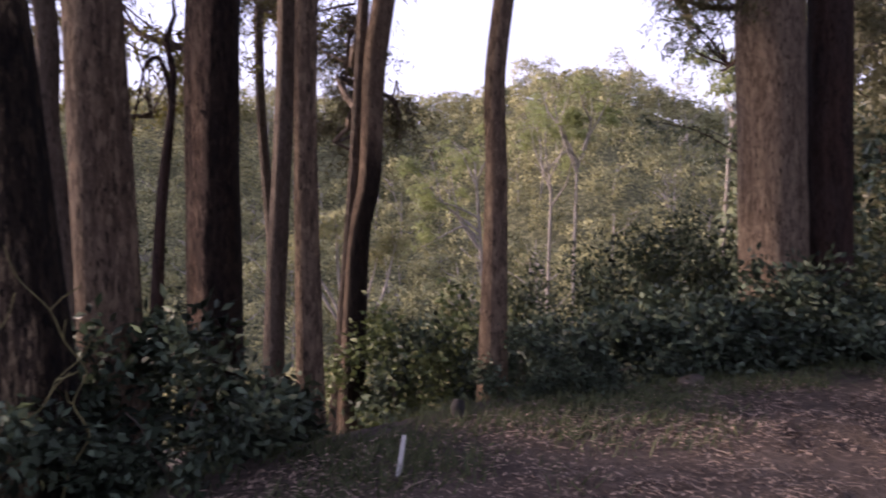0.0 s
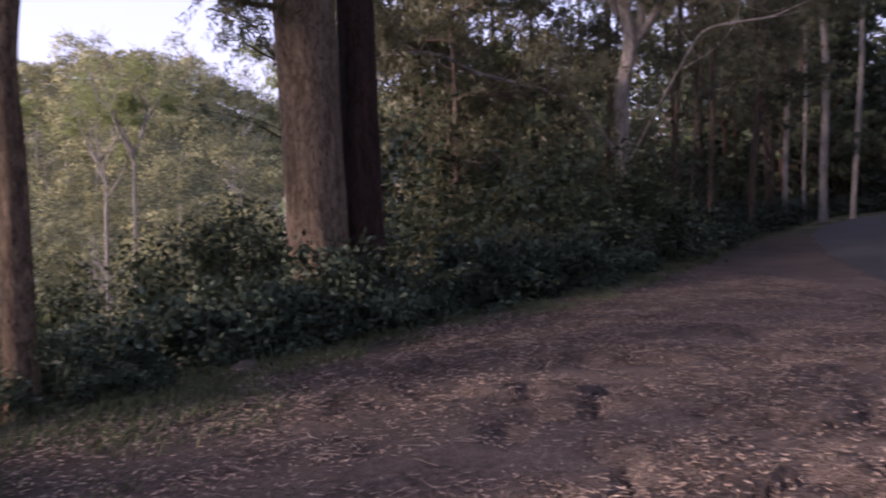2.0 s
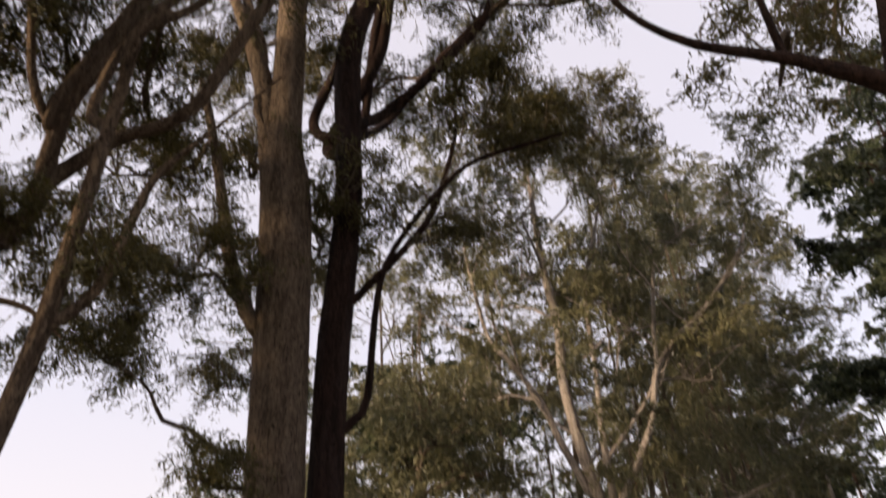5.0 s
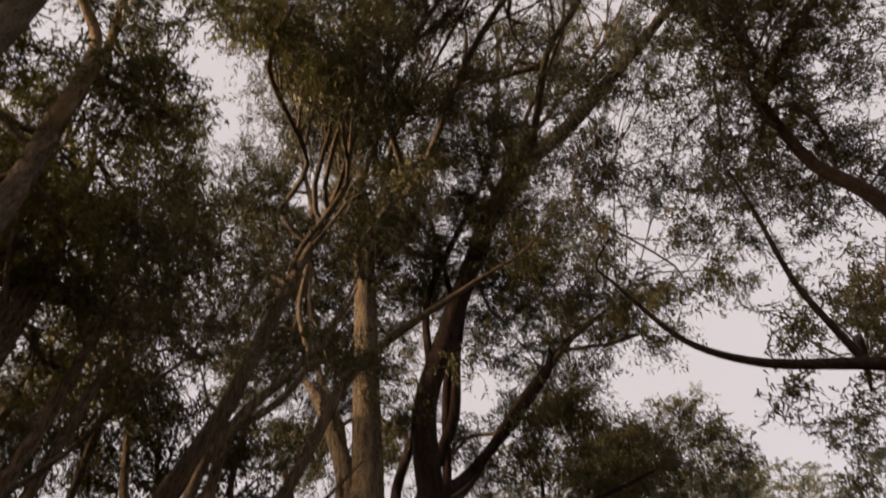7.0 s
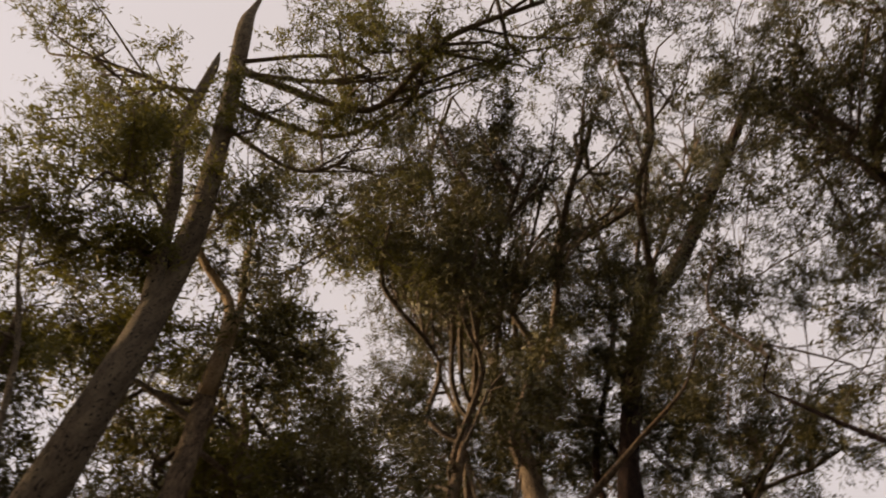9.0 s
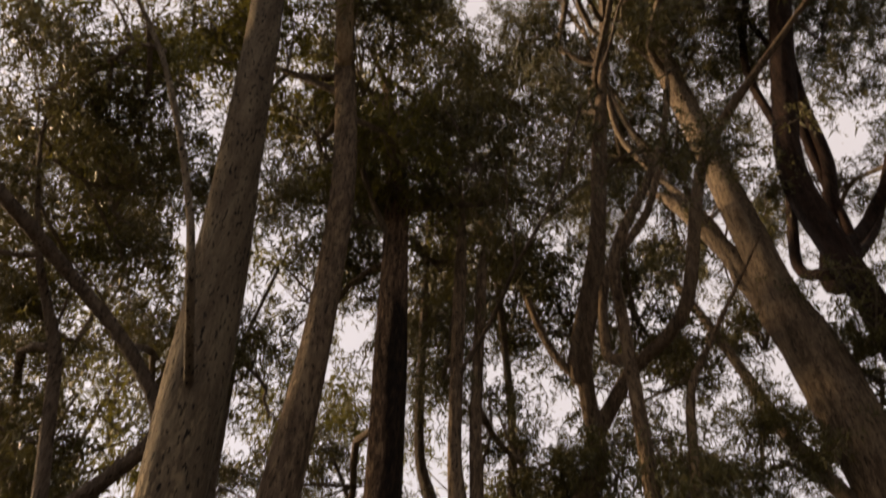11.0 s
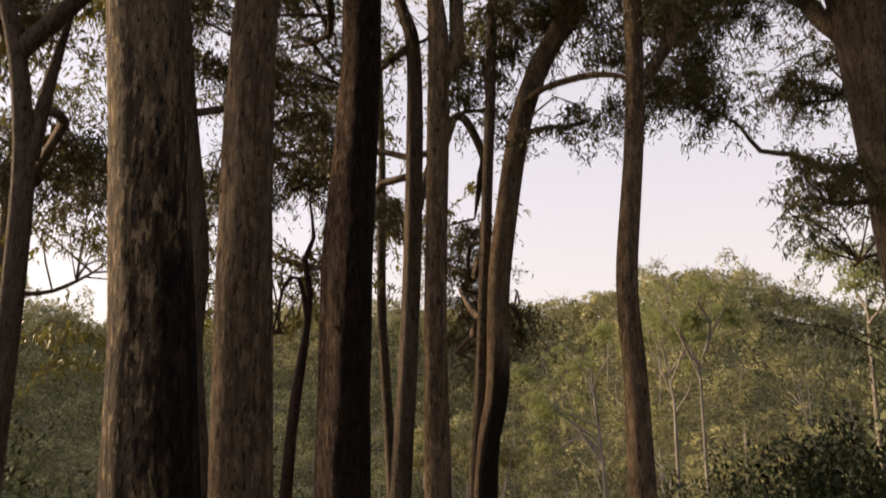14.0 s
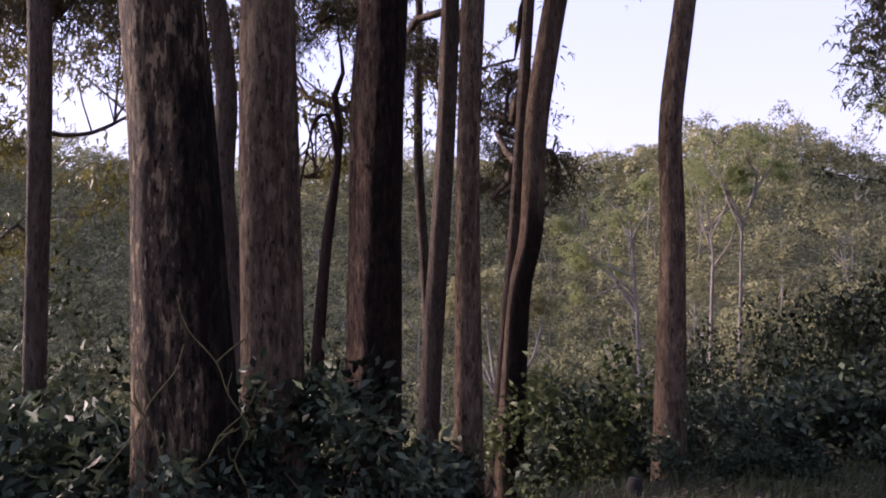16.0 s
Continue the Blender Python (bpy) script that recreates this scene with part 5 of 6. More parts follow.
for x, y, tall in ((12.7, 20.4, 13), (17.9, 24.2, 17)):
    simple_tree("dark leafy understorey tree behind the shrubs", x, y, tall, 0.13, int(x * 5 + y * 7), (BARK_DARK, BARK_DARK), LEAF_DARK, low=0.2, wide=2.6, n=7, size=(0.24, 0.10), group="dark trees behind the shrubs")


# ---- shrubs ----
def build_shrub(label, tall, wide, leaf_mat, seed, n_leaf=1500, size=(0.10, 0.06), name="shrub", category="shrub", blades=4):
    rng = np.random.default_rng(300 + seed)
    shrub = new(name)
    tagged(shrub, label, category)
    tips = []
    for b in range(2):
        a = b * 2.4 + rng.uniform(0, 0.6)
        d = np.array([math.cos(a) * 0.7, math.sin(a) * 0.7, rng.uniform(0.6, 1.4)])
        tubes = []
        grow(rng, (0.12 * math.cos(a), 0.12 * math.sin(a), -0.05), d, math.hypot(tall, wide) * rng.uniform(0.35, 0.55), 0.010, 0, tubes, tips, 0.4, 0.05)
        v, f = joined(tubes)
        part("stem", mesh_of("stem", v, f, True), TWIG, shrub)
    # leafy mound: lumps of leaves, each facing outwards and a little down
    lumps = []
    for k in range(26):
        a, e = rng.uniform(0, 2 * math.pi), rng.uniform(0.02, 1.0)
        q = math.sqrt(max(0, 1 - e * e)) * 0.9 + 0.1
        lumps.append((wide * q * math.cos(a) * rng.uniform(0.6, 1), wide * q * math.sin(a) * rng.uniform(0.6, 1), tall * e * rng.uniform(0.75, 1.0)))
    v, f = leaves(rng, np.array(lumps), n_leaf // 26, (0.085 * wide + 0.03, 0.085 * wide + 0.03, 0.06 * tall + 0.03), size[0], size[1], 0.25, 0.9, np.array([0, 0, tall * 0.2]), blades)
    v[:, 2] = np.maximum(v[:, 2], 0.02)
    part("foliage", mesh_of("foliage", v, f, normals=rounded(v, blades, np.array([0, 0, tall * 0.2]), 0.45, rng)), leaf_mat, shrub)
    return shrub


SHRUBS = [build_shrub("dense dark green broad-leaved shrub on the bank edge", 1.15, 0.85, LEAF_SHRUB, 1, 2500, (0.108, 0.050)),
          build_shrub("dense dark green broad-leaved shrub on the bank edge", 0.95, 1.0, LEAF_SHRUB, 2, 2500, (0.102, 0.048)),
          build_shrub("dense dark green broad-leaved shrub on the bank edge", 1.35, 0.9, LEAF_SHRUB, 3, 2500, (0.096, 0.046))]
FAR_SHRUBS = [build_shrub("dense dark green shrub along the road edge", 1.2, 0.95, LEAF_SHRUB, 8, 1500, (0.115, 0.07), "shrub", "shrub", 3),
              build_shrub("dense dark green shrub along the road edge", 1.0, 1.05, LEAF_SHRUB, 9, 1500, (0.115, 0.07), "shrub", "shrub", 3)]
SCRUB = [build_shrub("tall wild scrub with small green leaves", 2.6, 1.5, LEAF_BANK_SHADED, 4, 2000, (0.098, 0.056), "scrub_bush", "bush", 3),
         build_shrub("tall wild scrub with small green leaves", 3.4, 1.7, LEAF_BANK_SHADED, 5, 2100, (0.098, 0.056), "scrub_bush", "bush", 3),
         build_shrub("dark tangled understorey bush", 2.8, 1.8, LEAF_SHRUB, 6, 2100, (0.098, 0.056), "scrub_bush", "bush", 3)]


LIME = [build_shrub("yellow-green shrub below the bank, sunlight put into its leaf colour", 1.5, 1.0, LEAF_LIME, 7, 1500)]


def plant(kinds, spots, group, rng, low=0.8, high=1.2):
    used = set()
    for x, y, s in spots:
        k = int(rng.integers(len(kinds)))
        m = pose(x, y, height(x, y) - 0.04, 0, 0, float(rng.uniform(0, 360)))
        size = s * float(rng.uniform(low, high))
        if k in used:
            ob = copy_thing(kinds[k], m)
        else:
            ob = kinds[k]
            ob.matrix_basis = m
            used.add(k)
        ob.scale = (size, size, size * float(rng.uniform(0.9, 1.1)))
        tagged(ob, group=group)


def along_edge(rng, first, last, spacing, off, jitter):
    """Spots along the edge of the clearing, off metres past it."""
    line = spline([(*p, 0, 0) for p in EDGE], 0.3)[:, :2]
    d = np.concatenate([[0], np.cumsum(np.linalg.norm(np.diff(line, axis=0), axis=1))])
    tan = np.gradient(line, axis=0)
    tan /= np.linalg.norm(tan, axis=1)[:, None]
    a = d[np.argmin(np.abs(line - np.array(first)).sum(1))]
    b = d[np.argmin(np.abs(line - np.array(last)).sum(1))]
    out = []
    for s in np.arange(a, b, spacing):
        i = min(len(line) - 1, int(np.searchsorted(d, s)))
        n = np.array([-tan[i][1], tan[i][0]])
        p = line[i] + n * (off + rng.uniform(-jitter, jitter)) + tan[i] * rng.uniform(-jitter, jitter)
        out.append((float(p[0]), float(p[1])))
    return out


rng_s = np.random.default_rng(77)
rows_of = [(x, y, 0.85) for x, y in along_edge(rng_s, (-5, 2.2), (-1.0, 5.4), 0.7, 0.5, 0.25)]
rows_of += [(x, y, 1.05) for x, y in along_edge(rng_s, (-5, 2.2), (-1.0, 5.4), 0.8, 1.5, 0.3)]
rows_of += [(x, y, 0.7) for x, y in along_edge(rng_s, (0.9, 7.2), (3.0, 8.4), 0.6, 0.35, 0.2)]
rows_of += [(x, y, 0.95) for x, y in along_edge(rng_s, (2.6, 7.6), (17.2, 13.6), 0.8, 0.75, 0.2)]
rows_of += [(x, y, 1.1) for x, y in along_edge(rng_s, (0.6, 7.0), (17.2, 13.6), 0.95, 1.9, 0.3)]
rows_of += [(3.5, 9.0, 1.1), (4.2, 9.3, 1.15), (4.9, 9.4, 1.15), (5.6, 9.5, 1.1), (1.02, 6.75, 0.42), (1.35, 6.95, 0.45)]
plant(SHRUBS, rows_of, "shrubs along the edge of the clearing", rng_s, 0.62, 1.3)
plant(FAR_SHRUBS, [(x, y, 1.1) for x, y in along_edge(rng_s, (17.2, 13.6), (62, 31.2), 1.2, 1.0, 0.3)], "shrubs along the edge of the road", rng_s, 0.7, 1.3)
scrub_at = [(x, y, 0.75) for x, y in along_edge(rng_s, (-14, -1), (8.8, 9.4), 1.6, 4.0, 0.7)]
scrub_at += [(x, y, 1.0) for x, y in along_edge(rng_s, (-14, -1), (8.8, 9.4), 2.0, 8.0, 1.2)]
scrub_at += [(x, y, 1.15) for x, y in along_edge(rng_s, (5.5, 8.5), (62, 31.2), 1.7, 4.2, 0.8)]
scrub_at += [(x, y, 1.5) for x, y in along_edge(rng_s, (5.5, 8.5), (62, 31.2), 2.2, 8.0, 1.3)]
scrub_at += [(x, y, 1.9) for x, y in along_edge(rng_s, (8.8, 9.4), (34, 21.8), 2.6, 13.0, 1.6)]
scrub_at += [(18.5, 4.0, 0.5), (20.0, 5.5, 0.6), (22.5, 7.3, 0.7), (25.5, 8.6, 0.7), (29, 8.2, 0.7), (34, 9.2, 0.7), (90, 22, 2), (92, 27, 2), (92, 31, 2)]
scrub_at += [(x, y, 1.55) for x, y in along_edge(rng_s, (8.8, 9.4), (34, 21.8), 2.1, 3.2, 0.5)]
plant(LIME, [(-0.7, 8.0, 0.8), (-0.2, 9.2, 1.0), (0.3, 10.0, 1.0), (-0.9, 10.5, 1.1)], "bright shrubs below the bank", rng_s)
# the bank is low and open towards the valley, and closes with taller growth beside the massive trunk
scrub_at = [(x, y, s * (0.45 + 0.55 * smooth(5, 21, math.degrees(math.atan2(x, y))))) for x, y, s in scrub_at]
scrub_at += [(-5.6, 7.6, 0.8), (-4.9, 8.8, 0.75), (-6.9, 8.6, 0.95), (-7.6, 6.6, 0.85), (-6.2, 10.2, 1.0), (-3.9, 10.0, 0.8), (13.9, 13.7, 1.15), (14.6, 13.6, 1.1), (14.0, 14.4, 1.2)]
plant(SCRUB, scrub_at, "scrub on the bank and along the road", rng_s, 0.55, 1.3)
# a close clump of scrub fills the bank between the slender tree and the massive trunk
for x, y, s in [(1.15, 10.9, 0.86), (1.75, 11.5, 1.02), (2.3, 11.0, 1.05), (2.75, 11.7, 1.18), (3.2, 11.3, 1.12), (3.7, 11.9, 1.2), (4.1, 11.4, 1.15), (13.3, 13.5, 0.95), (14.6, 14.1, 1.0), (12.0, 13.0, 0.9), (15.9, 14.3, 0.9)]:
    bush = copy_thing(SCRUB[0], pose(x, y, height(x, y) - 0.04, 0, 0, 97 * x))
    bush.scale = (s * 0.8, s * 0.8, s)


# ---- the wooded hill across the valley ----
ROAD_MID = [((a[0] + c[0]) / 2, (a[1] + c[1]) / 2) for a, c in zip(ROAD_NEAR, ROAD_FAR)]


def off_road(x, y):
    return min(math.hypot(x - a, y - c) for a, c in [(p[0] + (q[0] - p[0]) * k / 6, p[1] + (q[1] - p[1]) * k / 6) for p, q in zip(ROAD_MID, ROAD_MID[1:]) for k in range(6)])


def crown_lumps(rng, x, y, z, tall, wide, low, count):
    out = []
    for j in range(count):
        a, e = rng.uniform(0, 2 * math.pi), rng.uniform(low, 1.0)
        q = math.sqrt(max(0.10, 1 - e * e)) if e > 0 else 1.0
        out.append((x + wide * q * math.cos(a) * 0.72, y + wide * q * math.sin(a) * 0.72, z + tall * 0.64 + tall * 0.34 * e))
    return np.array(out)


def build_woods(name, label, material, spots, trunk_share, low, lumps_each, per_of, leaf_of, stick_name, stick_label, seed, stick_mat):
    """Crowns of rounded leafy lumps on stems: many small leaves whose faces follow each lump."""
    rng = np.random.default_rng(seed)
    vs, ns, sticks = [], [], []
    for x, y, tall, wide in spots:
        z, rho = height(x, y), math.hypot(x, y)
        lumps = crown_lumps(rng, x, y, z, tall, wide, low if rho < 125 else -1.4, lumps_each + (2 if rho > 125 else 0))
        per, size = per_of(rho), leaf_of(rho)
        for c in lumps:
            v, f = leaves(rng, [c], per, (0.20 * wide, 0.20 * wide, 0.07 * tall), size * 1.3, size, 0.1, 0.8, c - np.array([0, 0, 0.3 * wide]), 3)
            lump_n = rounded(v, 3, c - np.array([0, 0, 0.25 * wide]), 0.75, rng)
            n = 0.4 * lump_n + 0.6 * rounded(v, 3, np.array([x, y, z + tall * 0.55]), 0.9, rng)
            vs.append(v)
            ns.append(n / (np.linalg.norm(n, axis=1)[:, None] + 1e-6))
        if rng.random() < trunk_share and rho > 55 or low < -1 and rng.random() < trunk_share:
            bend = rng.normal(0, 0.7, 2)
            line = np.array([(x, y, z - 0.5, 0.15), (x + bend[0] * 0.5, y + bend[1] * 0.5, z + tall * 0.4, 0.12), (x + bend[0], y + bend[1], z + tall * 0.85, 0.05)])
            sticks.append(tube(line, 4))
            for j in range(4):
                a = rng.uniform(0, 6.28)
                p = line[1, :3] + (line[2, :3] - line[1, :3]) * rng.uniform(0, 0.7)
                e = p + np.array([math.cos(a) * wide * 0.85, math.sin(a) * wide * 0.85, tall * 0.3])
                sticks.append(tube(np.array([(*p, 0.07), (*((p + e) / 2 + rng.normal(0, 0.25, 3)), 0.055), (*e, 0.02)]), 4))
    v, n = np.vstack(vs), np.vstack(ns)
    f = np.arange(len(v)).reshape(-1, 3)
    tagged(part(name, mesh_of(name, v, f, normals=n), material), label, "woods", kind="stuff")
    sv, sf = joined(sticks)
    tagged(part(stick_name, mesh_of(stick_name, sv, sf, True), stick_mat), stick_label, "tree trunks", kind="stuff")


def hill_spots():
    """Crowns over the hill: x, y, height of the crown's middle, half width, half depth, share of bare stem."""
    rng, out, taken = np.random.default_rng(9), [], {}
    tries = 0
    while tries < 9000:
        tries += 1
        az, rho = math.radians(rng.uniform(-62, 34)), math.sqrt(rng.uniform(30**2, 214**2))
        x, y = rho * math.sin(az), rho * math.cos(az)
        if beyond(x, y) < 22:
            continue
        wide = rng.uniform(1.5, 2.6) if rho < 62 else rng.uniform(2.3, 4.4)
        cell = (int(x // 6), int(y // 6))
        near = [q for a in (-1, 0, 1) for b in (-1, 0, 1) for q in taken.get((cell[0] + a, cell[1] + b), ())]
        if any(math.hypot(x - a, y - b) < 0.60 * (wide + w) for a, b, w in near):
            continue
        taken.setdefault(cell, []).append((x, y, wide))
        stand = noise.noise(Vector((x * 0.03, y * 0.03, 8)))
        tall = wide * rng.uniform(1.0, 1.7) * (1.25 if stand > 0.1 and rho > 80 else 1.0)
        if rho > 150 and rng.random() < 0.2:
            tall *= 1.5
        out.append((x, y, tall, wide))
    return out


def build_hill():
    """The far wood: every crown an uneven rounded dome, thick with small leaves."""
    rng = np.random.default_rng(31)
    vs, ns, fs, sticks, at = [], [], [], [], 0
    for x, y, tall, wide in hill_spots():
        z, rho = height(x, y), math.hypot(x, y)
        size = 0.105 + 0.0019 * rho
        r = np.array([wide, wide, tall * 0.62 * rng.uniform(0.75, 1.15)])
        mid = np.array([x, y, z + tall * 0.62])
        per = 430 if rho < 110 else 300
        d = rng.normal(0, 1, (per, 3))
        d /= np.linalg.norm(d, axis=1)[:, None]
        d[:, 2] = np.where(d[:, 2] < -0.55, -d[:, 2], d[:, 2])
        swell = np.array([noise.noise(Vector(p * 2.0) + Vector((x, y, 0))) + 0.7 * noise.noise(Vector(p * 4.5) + Vector((y, x, 3))) for p in d])
        depth = (0.92 + 0.36 * swell) * rng.uniform(0.62, 1.0, per) ** 0.4
        pos = mid + d * depth[:, None] * r
        lv, lf = blade(rng, pos, size * 1.3, size, 0.15, 0.5, mid)
        v = lv
        n = (v - mid) / (r * r)
        n /= np.linalg.norm(n, axis=1)[:, None] + 1e-6
        n += np.repeat(rng.normal(0, 0.36, (per, 3)), 3, 0)
        vs.append(v)
        ns.append(n / (np.linalg.norm(n, axis=1)[:, None] + 1e-6))
        fs.append(lf + at)
        at += len(v)
        if rng.random() < (0.30 if rho > 60 else 0.15):
            bend = rng.normal(0, 0.5, 2)
            top = tall * rng.uniform(1.0, 1.5)
            line = np.array([(x, y, z - 0.5, 0.13), (x + bend[0] * 0.5, y + bend[1] * 0.5, z + top * 0.5, 0.10), (x + bend[0], y + bend[1], z + top, 0.04)])
            sticks.append(tube(line, 4))
            for j in range(3):
                a = rng.uniform(0, 6.28)
                p = line[1, :3] + (line[2, :3] - line[1, :3]) * rng.uniform(0, 0.6)
                e = p + np.array([math.cos(a) * wide * 0.8, math.sin(a) * wide * 0.8, tall * 0.45])
                sticks.append(tube(np.array([(*p, 0.06), (*((p + e) / 2 + rng.normal(0, 0.25, 3)), 0.05), (*e, 0.02)]), 4))
    me = mesh_of("hill_woods", np.vstack(vs), np.vstack(fs), normals=np.vstack(ns))
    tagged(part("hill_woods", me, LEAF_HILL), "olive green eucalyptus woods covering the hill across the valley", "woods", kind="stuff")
    sv, sf = joined(sticks)
    tagged(part("hill_trunks", mesh_of("hill_trunks", sv, sf, True), BARK_PALE), "pale grey trunks and bare limbs among the hill woods", "tree trunks", kind="stuff")


def forest_spots(dark):
    """The close wood to the right of the massive trunk and beyond the road, and an unseen wood added behind the
    clearing to block sky and sun.
    """
    rng, out = np.random.default_rng(19 + dark), []
    while len(out) < (410 if dark else 240):
        deg = rng.uniform(52, 252) if dark else rng.uniform(23, 66)
        rho = math.sqrt(rng.uniform(13**2, 130**2 if dark else 90**2))
        if deg > 100 and rho > 32:
            continue
        x, y = rho * math.sin(math.radians(deg)), rho * math.cos(math.radians(deg))
        s = beyond(x, y)
        if dark:
            # s < -14: out-of-view trees added only to shade the clearing
            good = (s > 2.5 and x > 33) or x > 92 or (s < -14 and rho > 16 and off_road(x, y) > 8.5)
        else:
            good = s > (10 if rho > 22 else 12)
        if good:
            out.append((x, y, rng.uniform(6.5, 12.0) * (2.2 if x > 48 or x < -8 or y < -4 else 1.0), rng.uniform(2.0, 3.4)))
    return out


build_hill()
build_woods("forest_wall", "dense green forest growth behind the shrubs", LEAF_SCRUB, forest_spots(0), 0.8, -1.6, 13,
            lambda rho: 60 if rho < 45 else 40, lambda rho: 0.17 + 0.003 * rho, "forest_trunks", "slim grey trunks in the dense forest growth", 32, BARK_GREY)
build_woods("dark_forest", "deep shaded forest over the road, with unseen trees added behind the clearing", LEAF_DARK, forest_spots(1), 0.5, -1.8, 13,
            lambda rho: 24, lambda rho: 0.30 + 0.003 * rho, "dark_forest_trunks", "dark slim trunks in the shaded forest and the added wood behind", 33, BARK_DARK)


# ---- litter and grass ----
def build_litter():
    rng = np.random.default_rng(21)
    pos = []
    while len(pos) < 110000:
        x, y = rng.uniform(-9, 17), rng.uniform(-9, 14)
        if rng.random() > 0.12 + 0.88 * smooth(-7, -1, x) * smooth(-6, 1.0, y):
            continue
        s = beyond(x, y)
        if s > -0.3 or (x > 10.2 + 0.45 * max(0, y - 2)):
            continue
        if math.hypot(x, y) < 1.5 or 0.9 * min(0.35, rill(x, y)) + 0.45 * noise.noise(Vector((x * 2.6, y * 2.6, 8))) + 0.2 < rng.uniform(-0.35, 0.5):
            continue
        pos.append((x, y, height(x, y) + 0.012))
    v, f = leaves(rng, np.array(pos), 1, (0.01, 0.01, 0.004), 0.066, 0.022, 0.0)
    v = v.reshape(-1, 4, 3)
    mid = v.mean(1, keepdims=True)
    v[..., 2] = mid[..., 2] + (v[..., 2] - mid[..., 2]) * 0.22 + 0.01
    tagged(part("leaf_litter", mesh_of("leaf_litter", v.reshape(-1, 3), f), LITTER), "dry brown fallen gum leaves scattered over the ground", "leaf litter", kind="stuff")


def build_fallen_twigs():
    """Thin dry twigs and curled strips of shed bark lying among the leaves."""
    rng = np.random.default_rng(24)
    tubes = []
    while len(tubes) < 1000:
        x, y = rng.uniform(-5, 14), rng.uniform(-3, 12)
        if beyond(x, y) > -0.5 or math.hypot(x, y) < 1.6 or x > 10 + 0.45 * max(0, y - 2) or noise.noise(Vector((x * 0.7, y * 0.7, 3))) + 0.2 < rng.uniform(-0.4, 0.5):
            continue
        a, ln, r = rng.uniform(0, math.pi), rng.uniform(0.05, 0.22), rng.uniform(0.0016, 0.0036)
        d, side = np.array([math.cos(a), math.sin(a)]), np.array([-math.sin(a), math.cos(a)])
        pts = [(*(np.array([x, y]) + d * ln * f + side * rng.normal(0, 0.05 * ln)), 0, r * (1 - 0.5 * f)) for f in (0, 0.35, 0.7, 1)]
        tubes.append(tube(np.array([(px, py, height(px, py) + 0.014 + rng.uniform(0, 0.008), pr) for px, py, _, pr in pts]), 4))
    v, f = joined(tubes)
    tagged(part("fallen_twigs", mesh_of("fallen_twigs", v, f, True), DRY_TWIG), "thin dry pale twigs and bark strips lying on the ground", "fallen twigs", kind="stuff")


def build_grass():
    rng = np.random.default_rng(22)
    pos = []
    for first, last, off, n in (((-5, 2.2), (17.2, 13.6), -0.35, 2300), ((-2.4, 3.6), (2.0, 7.3), -0.95, 1300), ((-1.0, 5.4), (1.6, 7.6), -1.5, 500), ((17.2, 13.6), (34, 21.8), -0.3, 300)):
        for x, y in along_edge(rng, first, last, 22.0 / n if first[0] < 10 else 0.06, off, 0.45):
            if noise.noise(Vector((x * 1.3, y * 1.3, 6))) > rng.uniform(-0.45, 0.35):
                pos.append((x, y, height(x, y)))
    base = np.repeat(np.array(pos), 9, 0)
    base[:, :2] += rng.normal(0, 0.09, (len(base), 2))
    k = len(base)
    d = rng.normal(0, 0.55, (k, 3))
    d[:, 2] = 1
    d /= np.linalg.norm(d, axis=1)[:, None]
    side = np.cross(d, rng.normal(0, 1, (k, 3)))
    side /= np.linalg.norm(side, axis=1)[:, None]
    ln, wd = rng.uniform(0.05, 0.16, (k, 1)), 0.006
    v = np.stack([base - side * wd, base + side * wd, base + d * ln + np.array([0.02, 0.01, 0])], 1).reshape(-1, 3)
    tagged(part("verge_grass", mesh_of("verge_grass", v, np.arange(3 * k).reshape(-1, 3)), GRASS), "short dull green grass along the edge of the clearing", "grass", kind="stuff")


build_litter()
build_fallen_twigs()
build_grass()


# ---- small things ----
def build_rock():
    bm = bmesh.new()
    bmesh.ops.create_icosphere(bm, subdivisions=3, radius=1.0)
    for v in bm.verts:
        n = 1 + 0.32 * noise.noise(v.co * 1.9) + 0.16 * noise.noise(v.co * 4.6)
        v.co = Vector((v.co.x * 0.17 * n, v.co.y * 0.13 * n, max(-0.06, v.co.z * 0.12 * n)))
    ob = part("rock", from_bm("rock", bm, True), ROCK)
    ob.matrix_basis = pose(2.36, 7.25, -0.02, 0, 0, 20)
    tagged(ob, "small weathered grey rock at the grass edge", "rock")


def build_stake():
    bm = bmesh.new()
    bmesh.ops.create_cube(bm, size=1)
    for v in bm.verts:
        v.co = Vector((v.co.x * 0.035, v.co.y * 0.014, (v.co.z + 0.5) * 0.30 - 0.04))
        if v.co.z > 0.2:
            v.co.x *= 0.8
    bmesh.ops.bevel(bm, geom=bm.edges[:], offset=0.002, segments=1, affect="EDGES")
    ob = part("stake", from_bm("stake", bm), STAKE)
    ob.matrix_basis = pose(-0.34, 4.62, height(-0.34, 4.62), -22, 8, 0)
    tagged(ob, "short pale weathered wooden stake leaning in the grass", "stake")


def build_stump():
    rng = np.random.default_rng(3)
    line = np.array([(0, 0, -0.05, 0.07), (0.01, 0, 0.06, 0.055), (0.0, 0.01, 0.14, 0.05), (0.01, 0.01, 0.19, 0.042), (0.01, 0.01, 0.195, 0.004)])
    ob = part("stump", mesh_of("stump", *tube(line, 14, 0.35, 4), smooth=True), CHAR)
    ob.matrix_basis = pose(0.05, 5.95, height(0.05, 5.95) - 0.03)
    tagged(ob, "small blackened tree stump in the grass", "stump")


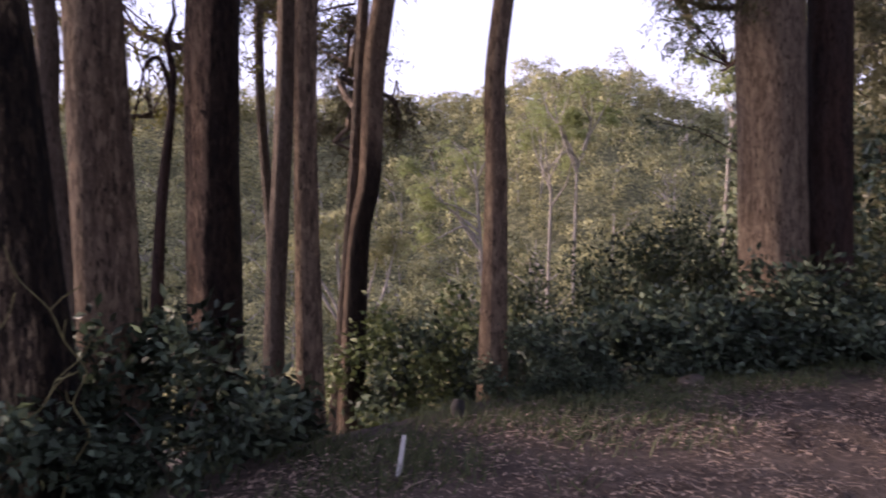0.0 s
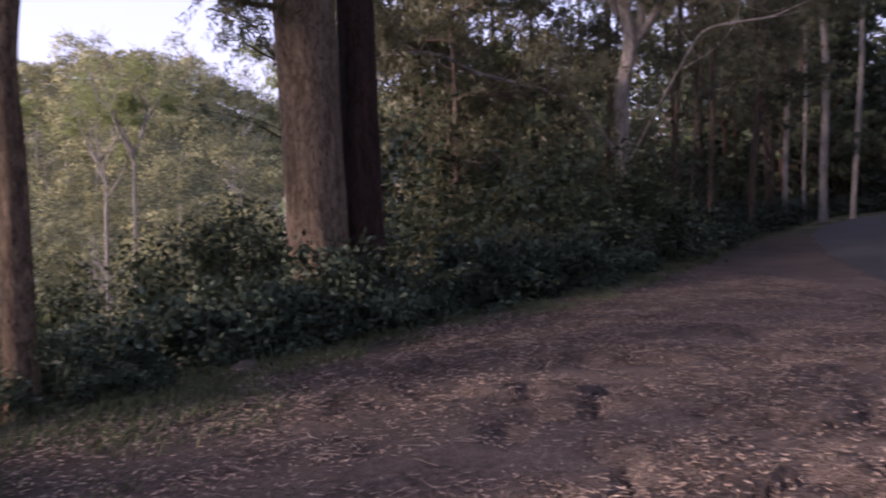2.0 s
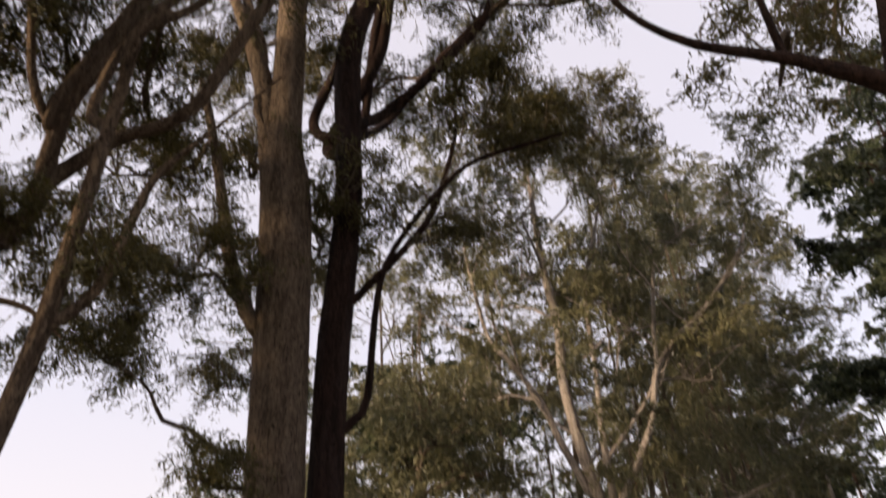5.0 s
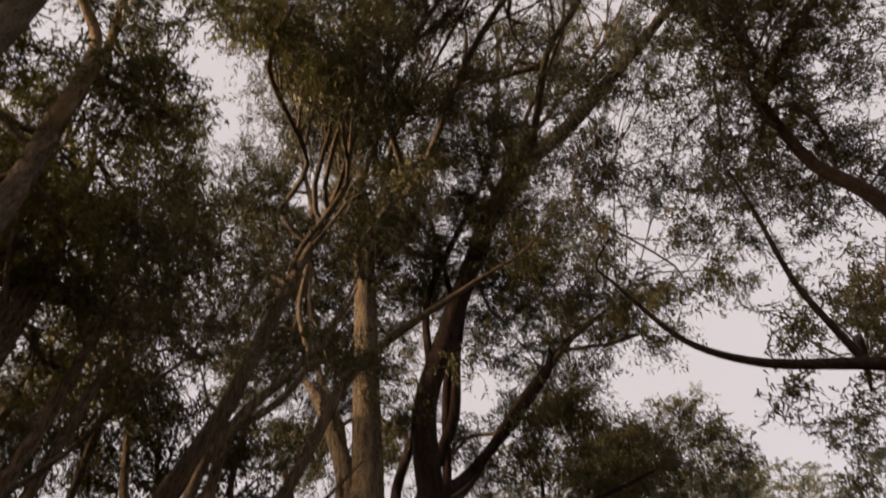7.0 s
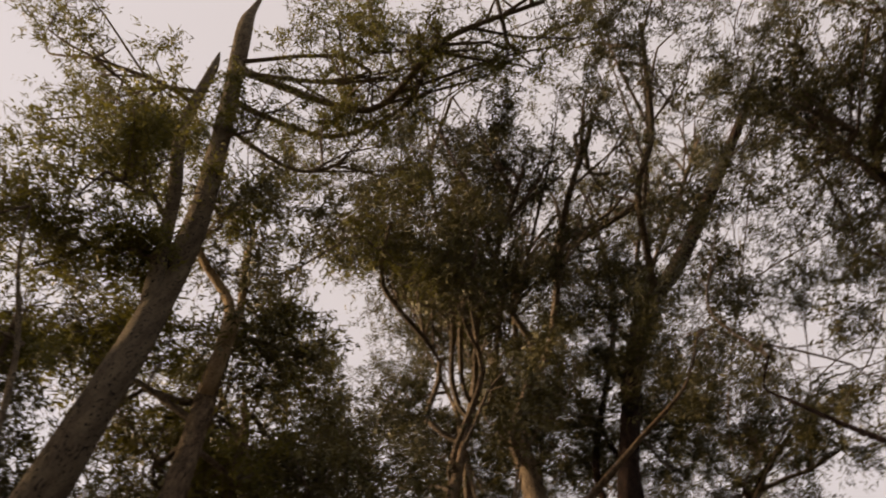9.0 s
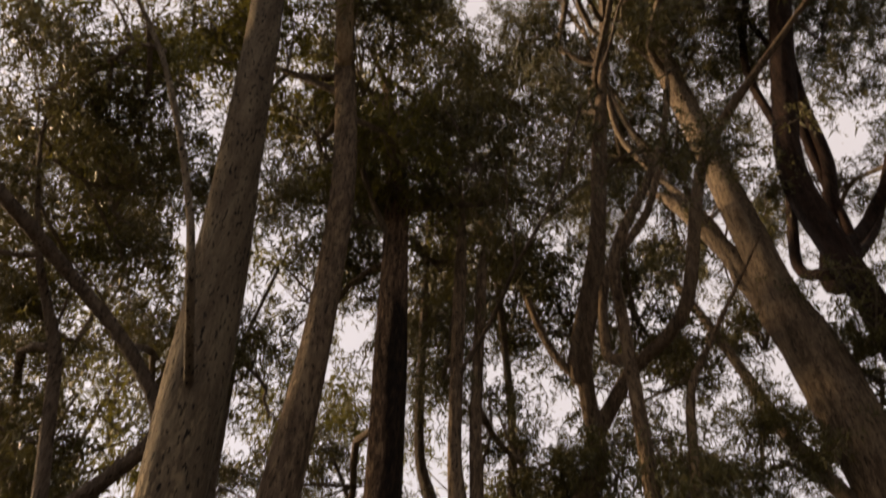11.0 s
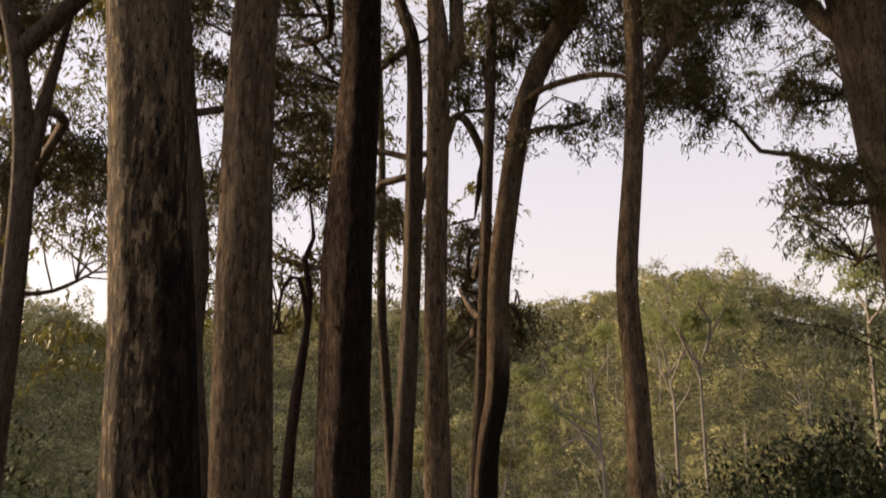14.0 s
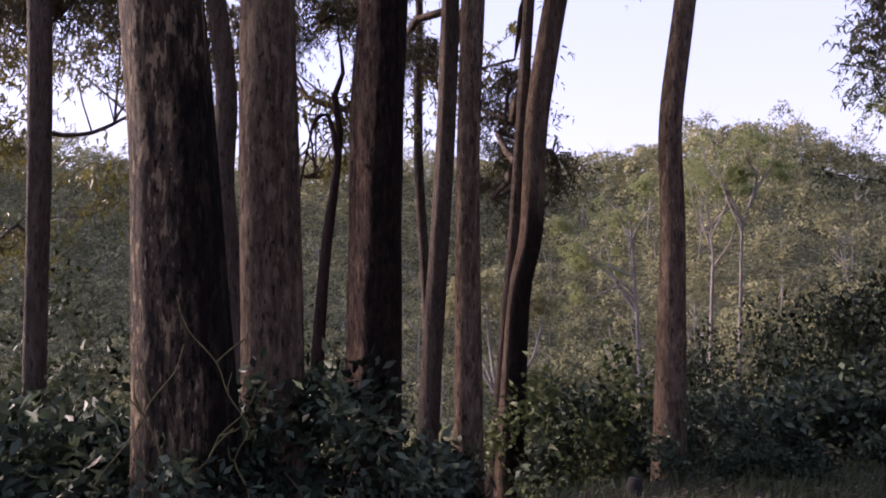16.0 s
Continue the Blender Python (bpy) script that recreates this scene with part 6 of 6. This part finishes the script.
def build_vine():
    """Bare twisted yellow-green creeper stems against the mottled trunk."""
    rng = np.random.default_rng(8)
    vine = new("creeper")
    at = np.array([-2.35, 3.90, height(-2.35, 3.90)])
    vine.location = at
    tagged(vine, "bare twisted yellow-green creeper against the mottled trunk", "creeper")
    side, out = np.array([0.85, 0.52, 0]), np.array([0.52, -0.85, 0])
    for first, bend, top in ((-0.30, 0.22, 1.5), (-0.12, -0.25, 1.35), (0.12, 0.2, 1.6), (0.22, -0.22, 1.1)):
        pts = []
        for k in range(10):
            f = k / 9
            p = side * (first + bend * math.sin(f * 4.0) + rng.normal(0, 0.035)) + out * (0.03 + rng.normal(0, 0.02)) + np.array([0, 0, top * f - 0.05])
            pts.append((*p, 0.0065 * (1.1 - 0.6 * f)))
        part("stem", mesh_of("stem", *tube(spline(pts, 0.05), 5), smooth=True), VINE, vine)
        for k in (4, 6, 7):
            p = np.array(pts[k][:3])
            e = p + side * rng.normal(0, 0.16) + out * 0.05 + np.array([0, 0, rng.uniform(0.05, 0.22)])
            part("side_twig", mesh_of("side_twig", *tube(spline([(*p, 0.006), (*((p + e) / 2 + rng.normal(0, 0.02, 3)), 0.005), (*e, 0.004)], 0.04), 4), smooth=True), VINE, vine)


build_vine()
build_rock()
build_stake()
build_stump()


# ---- the car far down the road ----
def box(name, size, at, material, parent, bevel=0.03, label="", taper=None):
    bm = bmesh.new()
    bmesh.ops.create_cube(bm, size=1)
    for v in bm.verts:
        v.co = Vector((v.co.x * size[0], v.co.y * size[1], v.co.z * size[2]))
        if taper and v.co.z > 0:
            v.co.x *= taper[0]
            v.co.y = v.co.y * taper[1] + taper[2]
    bmesh.ops.bevel(bm, geom=bm.edges[:], offset=bevel, segments=3, affect="EDGES")
    ob = part(name, from_bm(name, bm, True), material, parent, label)
    ob.location = at
    return ob


def build_car():
    car = new("car")
    tagged(car, "dark red car with glowing brake lights stopped on the road", "car")
    body = box("body", (1.80, 4.3, 0.72), (0, 0, 0.62), CAR_PAINT, car, 0.12)
    box("cabin", (1.62, 2.5, 0.60), (0, -0.15, 1.22), CAR_PAINT, car, 0.10, taper=(0.8, 0.72, 0.0))
    box("rear_window", (1.25, 0.04, 0.36), (0, -1.24, 1.24), CAR_GLASS, car, 0.015).rotation_euler = (radians(-28), 0, 0)
    box("bumper", (1.78, 0.16, 0.26), (0, -2.13, 0.40), PLASTIC, car, 0.05)
    for x in (-0.62, 0.62):
        box("tail_light", (0.40, 0.08, 0.20), (x, -2.13, 0.70), BRAKE, car, 0.03, "glowing orange-red brake light")
    box("light_bar", (0.80, 0.06, 0.07), (0, -2.14, 0.71), BRAKE, car, 0.02, "glowing orange-red light bar")
    plate = box("number_plate", (0.42, 0.03, 0.12), (0, -2.20, 0.52), PLATE, car, 0.006)
    for x in (-0.90, 0.90):
        box("wing_mirror", (0.18, 0.12, 0.14), (x * 1.06, 0.75, 1.05), CAR_PAINT, car, 0.03)
    for x in (-0.80, 0.80):
        for y in (-1.35, 1.35):
            bm = bmesh.new()
            bmesh.ops.create_cone(bm, segments=28, radius1=0.33, radius2=0.33, depth=0.22, cap_ends=True)
            bmesh.ops.bevel(bm, geom=bm.edges[:], offset=0.03, segments=2, affect="EDGES")
            wheel = part("wheel", from_bm("wheel", bm, True), RUBBER, car)
            wheel.location, wheel.rotation_euler = (x, y, 0.33), (0, radians(90), 0)
            bm = bmesh.new()
            bmesh.ops.create_cone(bm, segments=24, radius1=0.2, radius2=0.16, depth=0.25, cap_ends=True)
            part("rim", from_bm("rim", bm, True), STEEL, wheel)
    car.matrix_basis = pose(57.5, 20.8, 0.09, 0, 0, -68)
    return car


build_car()
